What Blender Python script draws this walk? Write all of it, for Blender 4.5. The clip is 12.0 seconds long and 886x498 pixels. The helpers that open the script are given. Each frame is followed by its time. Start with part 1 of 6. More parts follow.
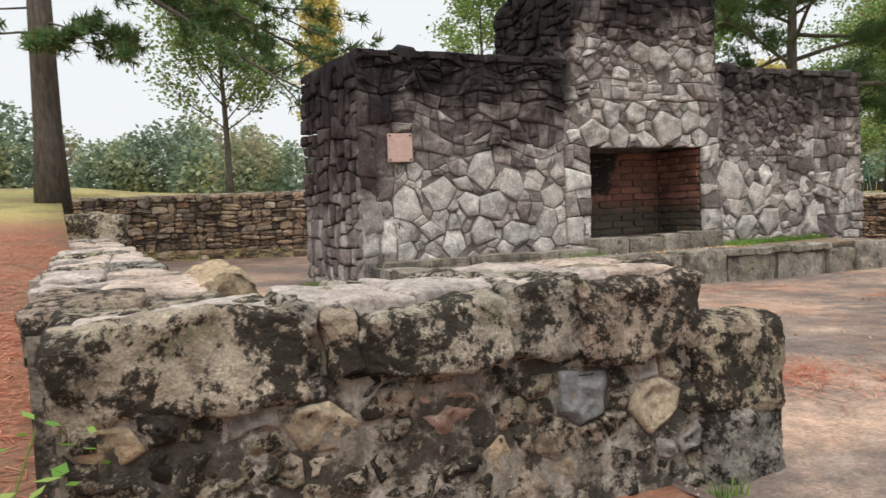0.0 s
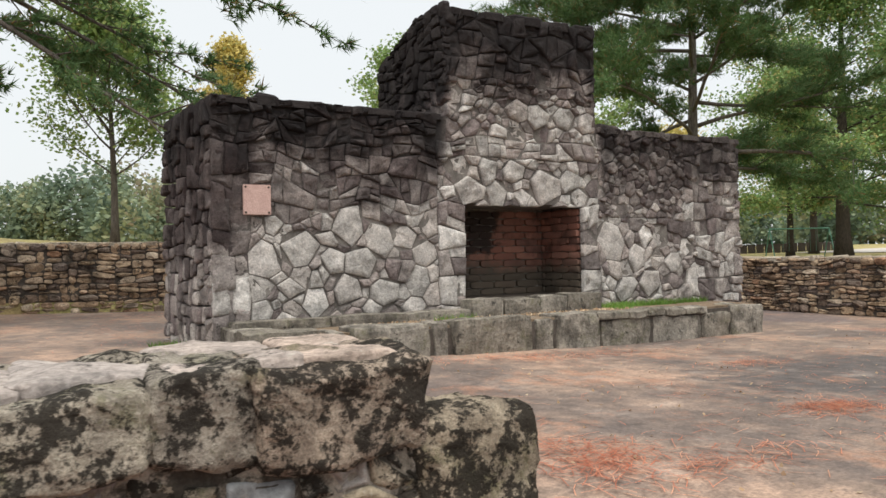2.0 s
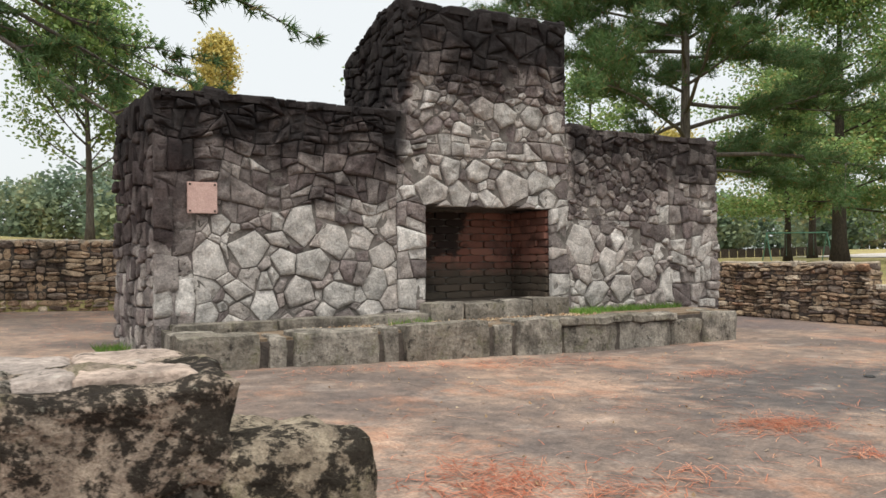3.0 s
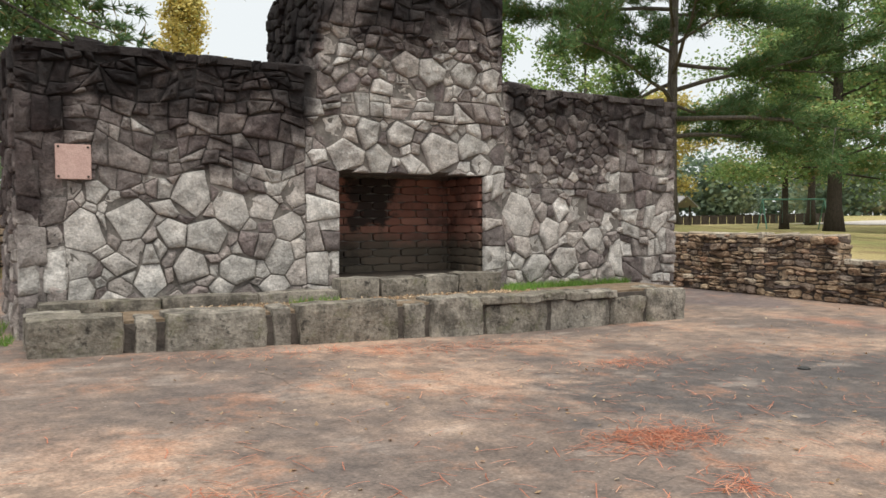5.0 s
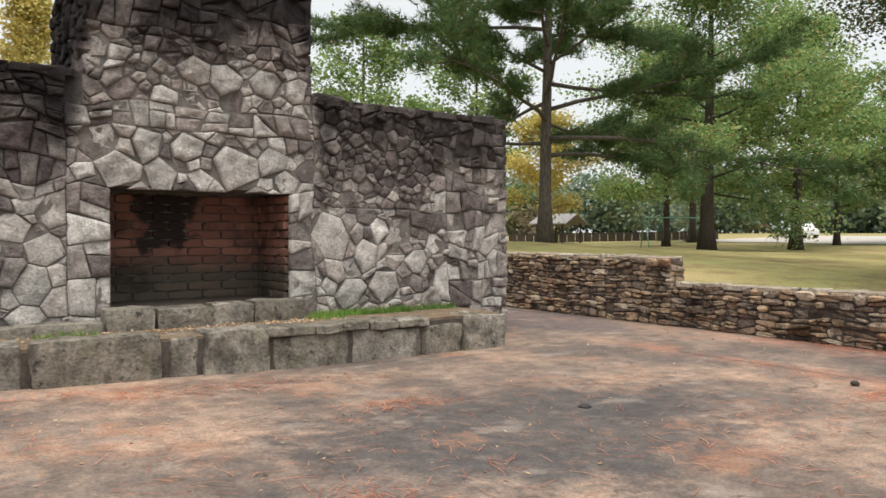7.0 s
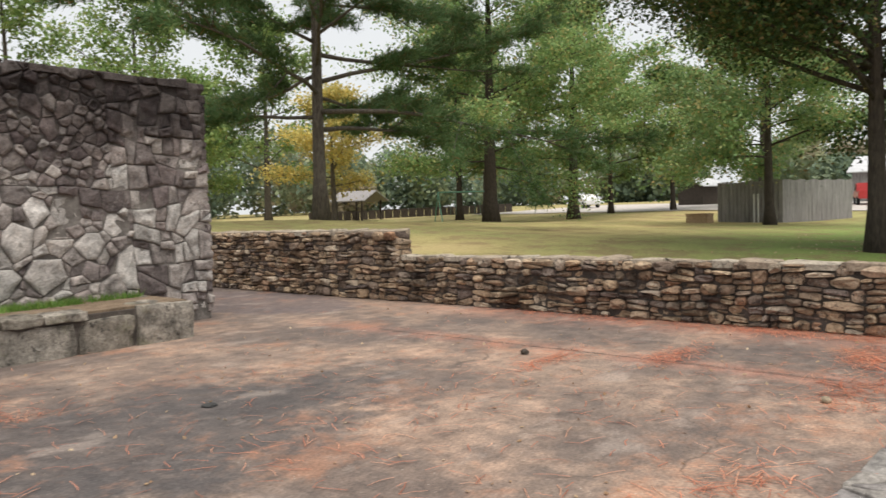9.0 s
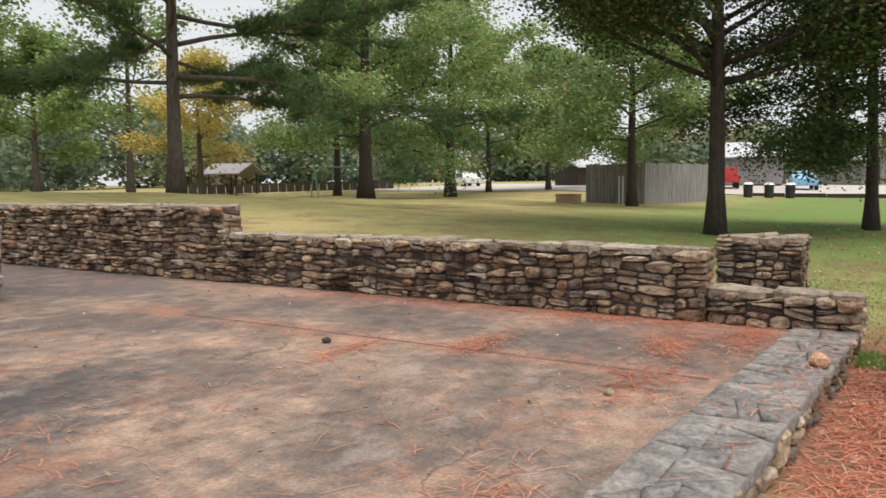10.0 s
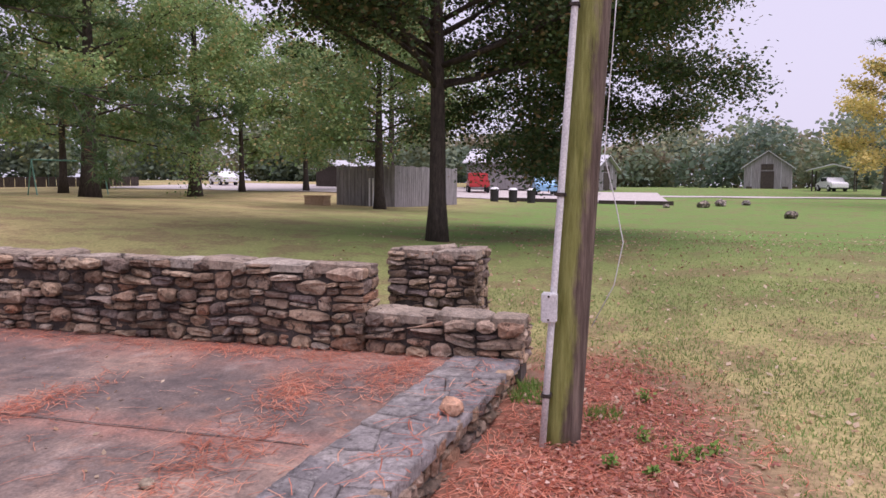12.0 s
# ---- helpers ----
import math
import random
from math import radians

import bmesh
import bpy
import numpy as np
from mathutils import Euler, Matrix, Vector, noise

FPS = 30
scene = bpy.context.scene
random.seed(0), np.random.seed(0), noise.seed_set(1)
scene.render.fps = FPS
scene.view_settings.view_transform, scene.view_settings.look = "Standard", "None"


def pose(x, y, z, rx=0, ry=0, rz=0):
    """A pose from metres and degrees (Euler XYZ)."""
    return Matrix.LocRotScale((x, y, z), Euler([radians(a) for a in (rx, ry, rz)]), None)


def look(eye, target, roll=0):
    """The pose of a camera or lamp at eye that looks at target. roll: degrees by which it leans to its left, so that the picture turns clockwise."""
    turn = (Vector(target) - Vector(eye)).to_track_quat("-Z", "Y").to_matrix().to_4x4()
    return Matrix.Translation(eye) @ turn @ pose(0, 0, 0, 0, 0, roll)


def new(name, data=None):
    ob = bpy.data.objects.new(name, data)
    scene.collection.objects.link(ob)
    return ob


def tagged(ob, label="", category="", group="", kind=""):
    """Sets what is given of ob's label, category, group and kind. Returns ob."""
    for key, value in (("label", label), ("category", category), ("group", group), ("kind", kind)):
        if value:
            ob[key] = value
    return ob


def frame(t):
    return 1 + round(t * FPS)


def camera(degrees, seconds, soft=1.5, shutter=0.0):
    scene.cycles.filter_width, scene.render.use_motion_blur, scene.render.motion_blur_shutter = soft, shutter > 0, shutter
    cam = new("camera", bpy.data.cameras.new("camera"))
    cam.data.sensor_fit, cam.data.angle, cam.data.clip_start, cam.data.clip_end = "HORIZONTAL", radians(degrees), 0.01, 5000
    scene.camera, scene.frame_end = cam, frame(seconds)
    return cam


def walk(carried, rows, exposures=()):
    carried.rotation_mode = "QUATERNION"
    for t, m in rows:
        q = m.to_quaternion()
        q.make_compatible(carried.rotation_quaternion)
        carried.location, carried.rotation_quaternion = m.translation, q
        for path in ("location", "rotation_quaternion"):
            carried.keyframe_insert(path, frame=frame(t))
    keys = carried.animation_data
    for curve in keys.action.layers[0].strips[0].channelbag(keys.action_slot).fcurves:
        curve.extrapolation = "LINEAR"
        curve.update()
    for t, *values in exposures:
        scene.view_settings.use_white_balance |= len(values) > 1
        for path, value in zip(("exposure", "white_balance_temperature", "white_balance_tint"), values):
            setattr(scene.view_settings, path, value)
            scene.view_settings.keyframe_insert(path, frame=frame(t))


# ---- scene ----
# ---- camera ----
cam = camera(62.5, 12.0, soft=1.5, shutter=0.2)
PATH = [
    (0, (0.078, 0.373, 1.282), (0.865, 2.208, 1.166), -2.4),
    (0.5, (0.168, 0.383, 1.298), (1.065, 2.167, 1.185), -2.5),
    (1, (0.437, 0.369, 1.323), (1.372, 2.136, 1.264), -1.6),
    (1.5, (0.751, 0.385, 1.319), (1.689, 2.152, 1.316), -1.3),
    (2, (1.096, 0.447, 1.317), (2.059, 2.2, 1.34), -1.2),
    (2.5, (1.429, 0.512, 1.334), (2.4, 2.259, 1.381), -0.9),
    (3, (1.806, 0.47, 1.333), (2.763, 2.227, 1.357), -0.6),
    (3.2, (1.941, 0.456, 1.33), (2.888, 2.218, 1.336), -0.7),
    (4.8, (3.097, 0.685, 1.44), (4.03, 2.452, 1.378), -0.5),
    (5, (3.252, 0.697, 1.434), (4.196, 2.459, 1.357), -0.2),
    (5.5, (3.643, 0.798, 1.447), (4.621, 2.541, 1.36), -0.7),
    (6, (3.996, 0.848, 1.485), (5.015, 2.569, 1.453), -1.7),
    (6.5, (4.391, 0.771, 1.51), (5.464, 2.459, 1.506), -0.7),
    (6.7, (4.564, 0.718, 1.532), (5.671, 2.384, 1.513), -0.2),
    (8.3, (5.865, 0.327, 1.432), (7.199, 1.816, 1.375), -1.4),
    (8.5, (6.039, 0.287, 1.441), (7.412, 1.739, 1.358), -1.0),
    (9, (6.555, 0.176, 1.441), (8.073, 1.474, 1.339), -1.9),
    (9.5, (7.025, 0.033, 1.439), (8.66, 1.179, 1.327), -1.8),
    (10, (7.473, -0.148, 1.428), (9.166, 0.902, 1.255), -0.7),
    (10.5, (7.988, -0.289, 1.418), (9.792, 0.542, 1.189), -0.3),
    (11, (8.411, -0.448, 1.447), (10.304, 0.156, 1.217), -0.0),
    (11.5, (8.828, -0.646, 1.448), (10.753, -0.146, 1.238), 0.8),
    (12, (9.247, -0.727, 1.448), (11.179, -0.241, 1.276), 0.5),
]
walk(cam, [(t, look(eye, target, roll)) for t, eye, target, roll in PATH],
     [(0, 0.39, 6700, 8), (5.0, 0.37, 6700, 6), (9.0, 0.30, 6800, 9), (10.5, 0.20, 6600, 11), (12.0, 0.11, 6150, 37)])

# ---- light ----
world = bpy.data.worlds.new("world")
scene.world = world
world.use_nodes = True
wn, wl = world.node_tree.nodes, world.node_tree.links
sky = wn.new("ShaderNodeTexSky")
sky.sky_type = "NISHITA"
sky.sun_disc = False
sky.sun_elevation, sky.sun_rotation = radians(70), radians(200)
sky.air_density, sky.dust_density = 1.0, 6.0
# a closed overcast: the blue sky is mostly hidden by an even white cloud layer
wmix = wn.new("ShaderNodeMix")
wmix.data_type = "RGBA"
wmix.inputs[0].default_value = 0.86
wmix.inputs[7].default_value = (6.5, 6.75, 7.1, 1)
wl.new(sky.outputs[0], wmix.inputs[6])
wl.new(wmix.outputs[2], wn["Background"].inputs[0])
wn["Background"].inputs[1].default_value = 0.115
sun_data = bpy.data.lights.new("sun", "SUN")
sun_data.energy, sun_data.angle, sun_data.color = 2.9, radians(60), (1, 0.97, 0.92)
sun = new("sun", sun_data)
sun.matrix_world = look((0, 0, 30), (3, 9, 0))


# ---- materials ----
def material(name, rough=0.9, spec=0.3):
    m = bpy.data.materials.new(name)
    m.use_nodes = True
    b = m.node_tree.nodes["Principled BSDF"]
    b.inputs["Roughness"].default_value = rough
    b.inputs["Specular IOR Level"].default_value = spec
    return m


def nd(m, kind, ins=(), **props):
    n = m.node_tree.nodes.new("ShaderNode" + kind)
    for k, v in props.items():
        assign(n, k, v)
    for k, v in dict(ins).items():
        if isinstance(v, bpy.types.NodeSocket):
            m.node_tree.links.new(v, n.inputs[k])
        else:
            n.inputs[k].default_value = v
    return n


def assign(n, k, v):
    if k == "operation":
        n.operation = v
    elif k == "blend_type":
        n.blend_type = v
    elif k == "data_type":
        n.data_type = v
    elif k == "feature":
        n.feature = v
    elif k == "use_clamp":
        n.use_clamp = v
    elif k == "interpolation_type":
        n.interpolation_type = v


def place(m):
    return nd(m, "NewGeometry").outputs["Position"]


def grain(m, scale, detail=5, rough=0.6, vec=None, stretch=None):
    v = vec or place(m)
    if stretch:
        v = nd(m, "VectorMath", {0: v, 1: stretch}, operation="MULTIPLY").outputs[0]
    return nd(m, "TexNoise", {"Vector": v, "Scale": scale, "Detail": detail, "Roughness": rough}).outputs[0]


def calc(m, op, a, b=0.0, clamp=False):
    return nd(m, "Math", {0: a, 1: b}, operation=op, use_clamp=clamp).outputs[0]


def band(m, v, lo, hi):
    return nd(m, "MapRange", {0: v, 1: lo, 2: hi, 3: 0.0, 4: 1.0}, interpolation_type="SMOOTHSTEP").outputs[0]


def mixed(m, fac, a, b, blend="MIX"):
    a, b = [(*c, 1) if isinstance(c, tuple) and len(c) == 3 else c for c in (a, b)]
    return nd(m, "Mix", {0: fac, 6: a, 7: b}, data_type="RGBA", blend_type=blend).outputs[2]


def ramp(m, fac, stops):
    n = nd(m, "ValToRGB", {0: fac})
    e = n.color_ramp.elements
    while len(e) < len(stops):
        e.new(0.5)
    for el, (p, c) in zip(e, stops):
        el.position, el.color = p, (*c, 1)
    return n.outputs[0]


def finish(m, col, bump=None, strength=0.4, dist=0.02, rough=None):
    b = m.node_tree.nodes["Principled BSDF"]
    m.node_tree.links.new(col, b.inputs["Base Color"])
    if bump is not None:
        n = nd(m, "Bump", {"Strength": strength, "Distance": dist, "Height": bump})
        m.node_tree.links.new(n.outputs[0], b.inputs["Normal"])
    if rough is not None:
        m.node_tree.links.new(rough, b.inputs["Roughness"])
    return m


def chance(m):
    """A number of its own for each piece, joined or not."""
    a = nd(m, "ObjectInfo").outputs["Random"]
    b = nd(m, "NewGeometry").outputs["Random Per Island"]
    return calc(m, "FRACT", calc(m, "ADD", a, b))


def axes(m):
    s = nd(m, "SeparateXYZ", {0: place(m)})
    return s.outputs[0], s.outputs[1], s.outputs[2]


def stained(m, col, what):
    """Black algae and soot on the stonework."""
    x, y, z = axes(m)
    n = grain(m, 1.3, 6, 0.65)
    if what == "fireplace":
        breast = calc(m, "MULTIPLY", band(m, x, 6.0, 6.5), calc(m, "SUBTRACT", 1.0, band(m, x, 8.9, 9.3)))
        end = calc(m, "SUBTRACT", 1.0, band(m, x, 2.9, 3.6))
        east = band(m, x, 9.1, 9.6)
        line = calc(m, "ADD", 2.2, calc(m, "MULTIPLY", breast, 1.35))
        line = calc(m, "SUBTRACT", line, calc(m, "MULTIPLY", end, 1.1))
        wob = calc(m, "MULTIPLY", calc(m, "SUBTRACT", n, 0.5), 2.4)
        h = calc(m, "ADD", calc(m, "SUBTRACT", z, line), wob)
        f = calc(m, "MULTIPLY", band(m, h, -0.3, 0.7), calc(m, "SUBTRACT", 0.95, calc(m, "MULTIPLY", east, 0.15)))
        f = calc(m, "MULTIPLY", f, calc(m, "ADD", 0.84, calc(m, "MULTIPLY", chance(m), 0.16)))
        col = mixed(m, f, col, mixed(m, 1.0, col, (0.15, 0.125, 0.135), "MULTIPLY"))
        crest = calc(m, "ADD", 2.66, calc(m, "MULTIPLY", breast, 1.35))
        k = band(m, calc(m, "ADD", calc(m, "SUBTRACT", z, crest), wob), -0.1, 0.45)
        return mixed(m, calc(m, "MULTIPLY", k, calc(m, "SUBTRACT", 0.78, calc(m, "MULTIPLY", east, 0.45))), col, (0.012, 0.011, 0.012))
    if what == "streaks":
        f = band(m, grain(m, 2.2, 6, 0.7, None, (1.3, 1.3, 0.8)), 0.48, 0.64)
        return mixed(m, calc(m, "MULTIPLY", f, 0.62), col, (0.03, 0.027, 0.024))
    if what == "low":
        f = band(m, n, 0.5, 0.66)
        return mixed(m, calc(m, "MULTIPLY", f, 0.8), col, mixed(m, 1.0, col, (0.16, 0.15, 0.14), "MULTIPLY"))
    return col


def stone_material(name, stops, what, lichen=0.5, moss=0.0, fine=1.0, black=0.55):
    m = material(name, 0.93, 0.2)
    col = ramp(m, chance(m), stops)
    big, small = grain(m, 5 * fine, 7, 0.7), grain(m, 38 * fine, 6, 0.7)
    col = mixed(m, 1.0, col, ramp(m, big, [(0.3, (0.5, 0.5, 0.5)), (0.7, (1.35, 1.32, 1.3))]), "MULTIPLY")
    col = mixed(m, 1.0, col, ramp(m, small, [(0.3, (0.55, 0.55, 0.55)), (0.68, (1.3, 1.3, 1.3))]), "MULTIPLY")
    spots = grain(m, 9 * fine, 8, 0.75)
    if black:
        col = mixed(m, calc(m, "MULTIPLY", band(m, spots, black, black + 0.07), 0.82), col, (0.028, 0.026, 0.025))
    if lichen:
        l = calc(m, "MULTIPLY", band(m, grain(m, 14 * fine, 8, 0.8), 0.57, 0.64), lichen)
        col = mixed(m, l, col, (0.55, 0.53, 0.48))
    if moss:
        g = calc(m, "MULTIPLY", band(m, grain(m, 3.5, 7, 0.75), 0.52, 0.66), moss)
        col = mixed(m, g, col, (0.12, 0.125, 0.045))
    col = stained(m, col, what)
    height = calc(m, "ADD", calc(m, "MULTIPLY", big, 1.0), calc(m, "MULTIPLY", small, 0.5))
    return finish(m, col, calc(m, "ADD", height, calc(m, "MULTIPLY", spots, 0.8)), 0.9, 0.035)


GREYS = [(0.0, (0.32, 0.285, 0.27)), (0.18, (0.14, 0.118, 0.118)), (0.36, (0.44, 0.405, 0.385)), (0.5, (0.20, 0.165, 0.165)),
         (0.66, (0.36, 0.315, 0.30)), (0.82, (0.56, 0.52, 0.49)), (1.0, (0.12, 0.10, 0.10))]
LEDGE = [(0.0, (0.287, 0.196, 0.138)), (0.2, (0.483, 0.356, 0.241)), (0.4, (0.149, 0.115, 0.103)), (0.55, (0.540, 0.414, 0.287)),
         (0.7, (0.196, 0.155, 0.138)), (0.85, (0.621, 0.517, 0.402)), (1.0, (0.368, 0.207, 0.127))]
FIELD = [(0.0, (0.305, 0.268, 0.220)), (0.2, (0.439, 0.366, 0.268)), (0.4, (0.366, 0.342, 0.305)), (0.6, (0.512, 0.451, 0.366)),
         (0.75, (0.268, 0.244, 0.207)), (0.9, (0.415, 0.305, 0.220)), (1.0, (0.342, 0.342, 0.342))]
M_GREY = stone_material("grey_rubble", GREYS, "fireplace", 0.3, black=0.6)
M_PALE = stone_material("pale_limestone", [(0.0, (0.40, 0.385, 0.37)), (0.35, (0.54, 0.52, 0.50)), (0.7, (0.46, 0.43, 0.41)), (1.0, (0.70, 0.68, 0.66))], "fireplace", 0.25, black=0.68)
M_LEDGE = stone_material("brown_ledgestone", LEDGE, "low", 0.3)
M_FIELD = stone_material("mossy_fieldstone", FIELD, "low", 0.8, 0.35, 0.85, 0.45)
def near_material():
    """Rough sandstone with a black growth, pale crusts and patches of moss."""
    m = material("lichened_sandstone", 0.95, 0.15)
    col = ramp(m, chance(m), [(0.0, (0.36, 0.32, 0.27)), (0.25, (0.46, 0.39, 0.31)), (0.5, (0.34, 0.33, 0.32)), (0.75, (0.52, 0.46, 0.38)), (1.0, (0.40, 0.32, 0.27))])
    mid, fine, grit = grain(m, 7, 8, 0.72), grain(m, 24, 8, 0.75), grain(m, 95, 5, 0.7)
    col = mixed(m, 1.0, col, ramp(m, mid, [(0.32, (0.45, 0.43, 0.42)), (0.68, (1.4, 1.38, 1.32))]), "MULTIPLY")
    col = mixed(m, 1.0, col, ramp(m, grit, [(0.32, (0.62, 0.62, 0.62)), (0.68, (1.3, 1.3, 1.3))]), "MULTIPLY")
    green = calc(m, "MULTIPLY", band(m, grain(m, 3.1, 8, 0.78), 0.52, 0.62), 0.5)
    col = mixed(m, green, col, (0.16, 0.16, 0.07))
    grow = calc(m, "ADD", calc(m, "MULTIPLY", grain(m, 3.3, 8, 0.78), 0.6), calc(m, "MULTIPLY", fine, 0.4))
    col = mixed(m, calc(m, "MULTIPLY", band(m, grow, 0.475, 0.525), 0.93), col, (0.022, 0.019, 0.016))
    crust = calc(m, "MULTIPLY", band(m, grain(m, 17, 8, 0.8), 0.585, 0.63), band(m, grain(m, 2.0, 4), 0.42, 0.6))
    col = mixed(m, calc(m, "MULTIPLY", crust, 0.75), col, (0.55, 0.52, 0.43))
    height = calc(m, "ADD", calc(m, "MULTIPLY", mid, 1.2), calc(m, "ADD", calc(m, "MULTIPLY", fine, 0.8), calc(m, "MULTIPLY", grit, 0.25)))
    return finish(m, col, height, 1.0, 0.045)


M_NEAR = near_material()
M_TOPSLAB = stone_material("pale_top_slab", [(0.0, (0.45, 0.375, 0.335)), (0.4, (0.39, 0.36, 0.345)), (0.7, (0.50, 0.40, 0.34)), (1.0, (0.35, 0.32, 0.305))], "none", 0.35, 0.04, 0.8, 0.57)
M_COPING = stone_material("grey_flagstone", [(0.0, (0.288, 0.274, 0.259)), (0.5, (0.245, 0.230, 0.230)), (1.0, (0.331, 0.310, 0.288))], "none", 0.35, 0.0, 0.7, 0.6)
M_HEARTH = stone_material("hearth_block", [(0.0, (0.21, 0.19, 0.16)), (0.5, (0.31, 0.285, 0.25)), (1.0, (0.16, 0.143, 0.12))], "streaks", 0.25, 0.35, 0.8, 0.56)
M_CAP = stone_material("brown_cap", [(0.0, (0.40, 0.34, 0.27)), (0.5, (0.33, 0.27, 0.21)), (1.0, (0.47, 0.42, 0.35))], "none", 0.3, 0.1, 0.8, 0.56)


def plain_noise(name, a, b, scale, rough=0.9, strength=0.3, dist=0.01, what=None, spec=0.3, stretch=None):
    m = material(name, rough, spec)
    n, f = grain(m, scale, 7, 0.65, None, stretch), grain(m, scale * 9, 4, 0.6, None, stretch)
    col = ramp(m, n, [(0.3, a), (0.7, b)])
    col = mixed(m, 1.0, col, ramp(m, f, [(0.3, (0.75, 0.75, 0.75)), (0.7, (1.2, 1.2, 1.2))]), "MULTIPLY")
    if what:
        col = stained(m, col, what)
    return finish(m, col, calc(m, "ADD", n, calc(m, "MULTIPLY", f, 0.4)), strength, dist)


M_MORTAR = plain_noise("old_mortar", (0.075, 0.068, 0.063), (0.27, 0.245, 0.225), 4, what="fireplace", strength=0.8, dist=0.03)
M_DARKMORTAR = plain_noise("dark_joint", (0.035, 0.03, 0.027), (0.13, 0.11, 0.095), 5, strength=0.8, dist=0.03)
M_FIELDMORTAR = material("weathered_mortar", 0.95, 0.2)
_st = grain(M_FIELDMORTAR, 3.2, 7, 0.7, None, (1.6, 1.6, 0.45))
_bl, _fi = grain(M_FIELDMORTAR, 4.5, 8, 0.75), grain(M_FIELDMORTAR, 40, 6, 0.75)
_mc = ramp(M_FIELDMORTAR, _st, [(0.35, (0.15, 0.13, 0.105)), (0.52, (0.31, 0.275, 0.235)), (0.66, (0.50, 0.46, 0.41))])
_mc = mixed(M_FIELDMORTAR, calc(M_FIELDMORTAR, "MULTIPLY", band(M_FIELDMORTAR, _bl, 0.47, 0.56), 0.86), _mc, (0.03, 0.026, 0.021))
_mc = mixed(M_FIELDMORTAR, 1.0, _mc, ramp(M_FIELDMORTAR, _fi, [(0.3, (0.55, 0.55, 0.55)), (0.7, (1.4, 1.4, 1.4))]), "MULTIPLY")
finish(M_FIELDMORTAR, _mc, calc(M_FIELDMORTAR, "ADD", _bl, calc(M_FIELDMORTAR, "MULTIPLY", _fi, 0.5)), 0.9, 0.03)


def patio_material():
    m = material("worn_patio", 0.82, 0.35)
    x, y, z = axes(m)
    a, b, c = grain(m, 0.55, 6, 0.6), grain(m, 2.6, 7, 0.7), grain(m, 45, 5, 0.7)
    col = ramp(m, a, [(0.34, (0.16, 0.13, 0.117)), (0.47, (0.257, 0.2, 0.165)), (0.62, (0.345, 0.252, 0.198))])
    col = mixed(m, 1.0, col, ramp(m, b, [(0.3, (0.62, 0.62, 0.64)), (0.7, (1.25, 1.2, 1.15))]), "MULTIPLY")
    col = mixed(m, calc(m, "MULTIPLY", band(m, grain(m, 0.38, 8, 0.7), 0.44, 0.56), 0.74), col, (0.11, 0.092, 0.086))
    # dark patch before the hearth: a shadow painted into the paving colour
    dx, dy = calc(m, "MULTIPLY", calc(m, "SUBTRACT", x, 8.8), 0.42), calc(m, "MULTIPLY", calc(m, "SUBTRACT", y, 4.9), 0.75)
    r = calc(m, "SQRT", calc(m, "ADD", calc(m, "MULTIPLY", dx, dx), calc(m, "MULTIPLY", dy, dy)))
    r = calc(m, "ADD", r, calc(m, "MULTIPLY", calc(m, "SUBTRACT", b, 0.5), 1.6))
    patch = calc(m, "MULTIPLY", calc(m, "SUBTRACT", 1.0, band(m, r, 0.6, 1.15)), 0.85)
    col = mixed(m, patch, col, (0.075, 0.07, 0.072))
    # second dark oval, between the fireplace and the east wall
    ex, ey = calc(m, "MULTIPLY", calc(m, "SUBTRACT", x, 13.9), 0.8), calc(m, "MULTIPLY", calc(m, "SUBTRACT", y, 11.0), 0.38)
    e = calc(m, "ADD", calc(m, "SQRT", calc(m, "ADD", calc(m, "MULTIPLY", ex, ex), calc(m, "MULTIPLY", ey, ey))), calc(m, "MULTIPLY", b, 0.4))
    col = mixed(m, calc(m, "MULTIPLY", calc(m, "SUBTRACT", 1.0, band(m, e, 1.05, 1.25)), 0.7), col, (0.12, 0.10, 0.105))
    # blotches and scuffs a hand to an arm wide
    scuff, blot = grain(m, 5.5, 8, 0.78), grain(m, 1.3, 8, 0.72, None, (1.3, 1.0, 1.0))
    col = mixed(m, 1.0, col, ramp(m, scuff, [(0.34, (0.68, 0.67, 0.67)), (0.5, (1.0, 0.97, 0.95)), (0.66, (1.38, 1.3, 1.24))]), "MULTIPLY")
    col = mixed(m, calc(m, "MULTIPLY", band(m, blot, 0.5, 0.62), 0.32), col, mixed(m, 1.0, col, (0.52, 0.5, 0.52), "MULTIPLY"))
    # rust-red dust of broken needles
    red = calc(m, "MULTIPLY", band(m, grain(m, 0.9, 9, 0.8), 0.52, 0.64), 0.42)
    col = mixed(m, red, col, (0.40, 0.19, 0.11))
    foot = calc(m, "MAXIMUM", band(m, x, 14.0, 14.9), calc(m, "SUBTRACT", 1.0, band(m, calc(m, "ABSOLUTE", calc(m, "SUBTRACT", x, 12.9)), 0.05, 0.35)))
    foot = calc(m, "MULTIPLY", calc(m, "MULTIPLY", foot, band(m, calc(m, "ADD", b, calc(m, "MULTIPLY", c, 0.3)), 0.5, 0.75)), calc(m, "SUBTRACT", 1.0, band(m, y, 6.0, 9.0)))
    col = mixed(m, calc(m, "MULTIPLY", foot, 0.42), col, (0.40, 0.165, 0.11))
    col = mixed(m, calc(m, "MULTIPLY", band(m, grain(m, 1.7, 5, 0.6, None, (0.8, 1.2, 1)), 0.56, 0.7), 0.3), col, (0.46, 0.38, 0.33))
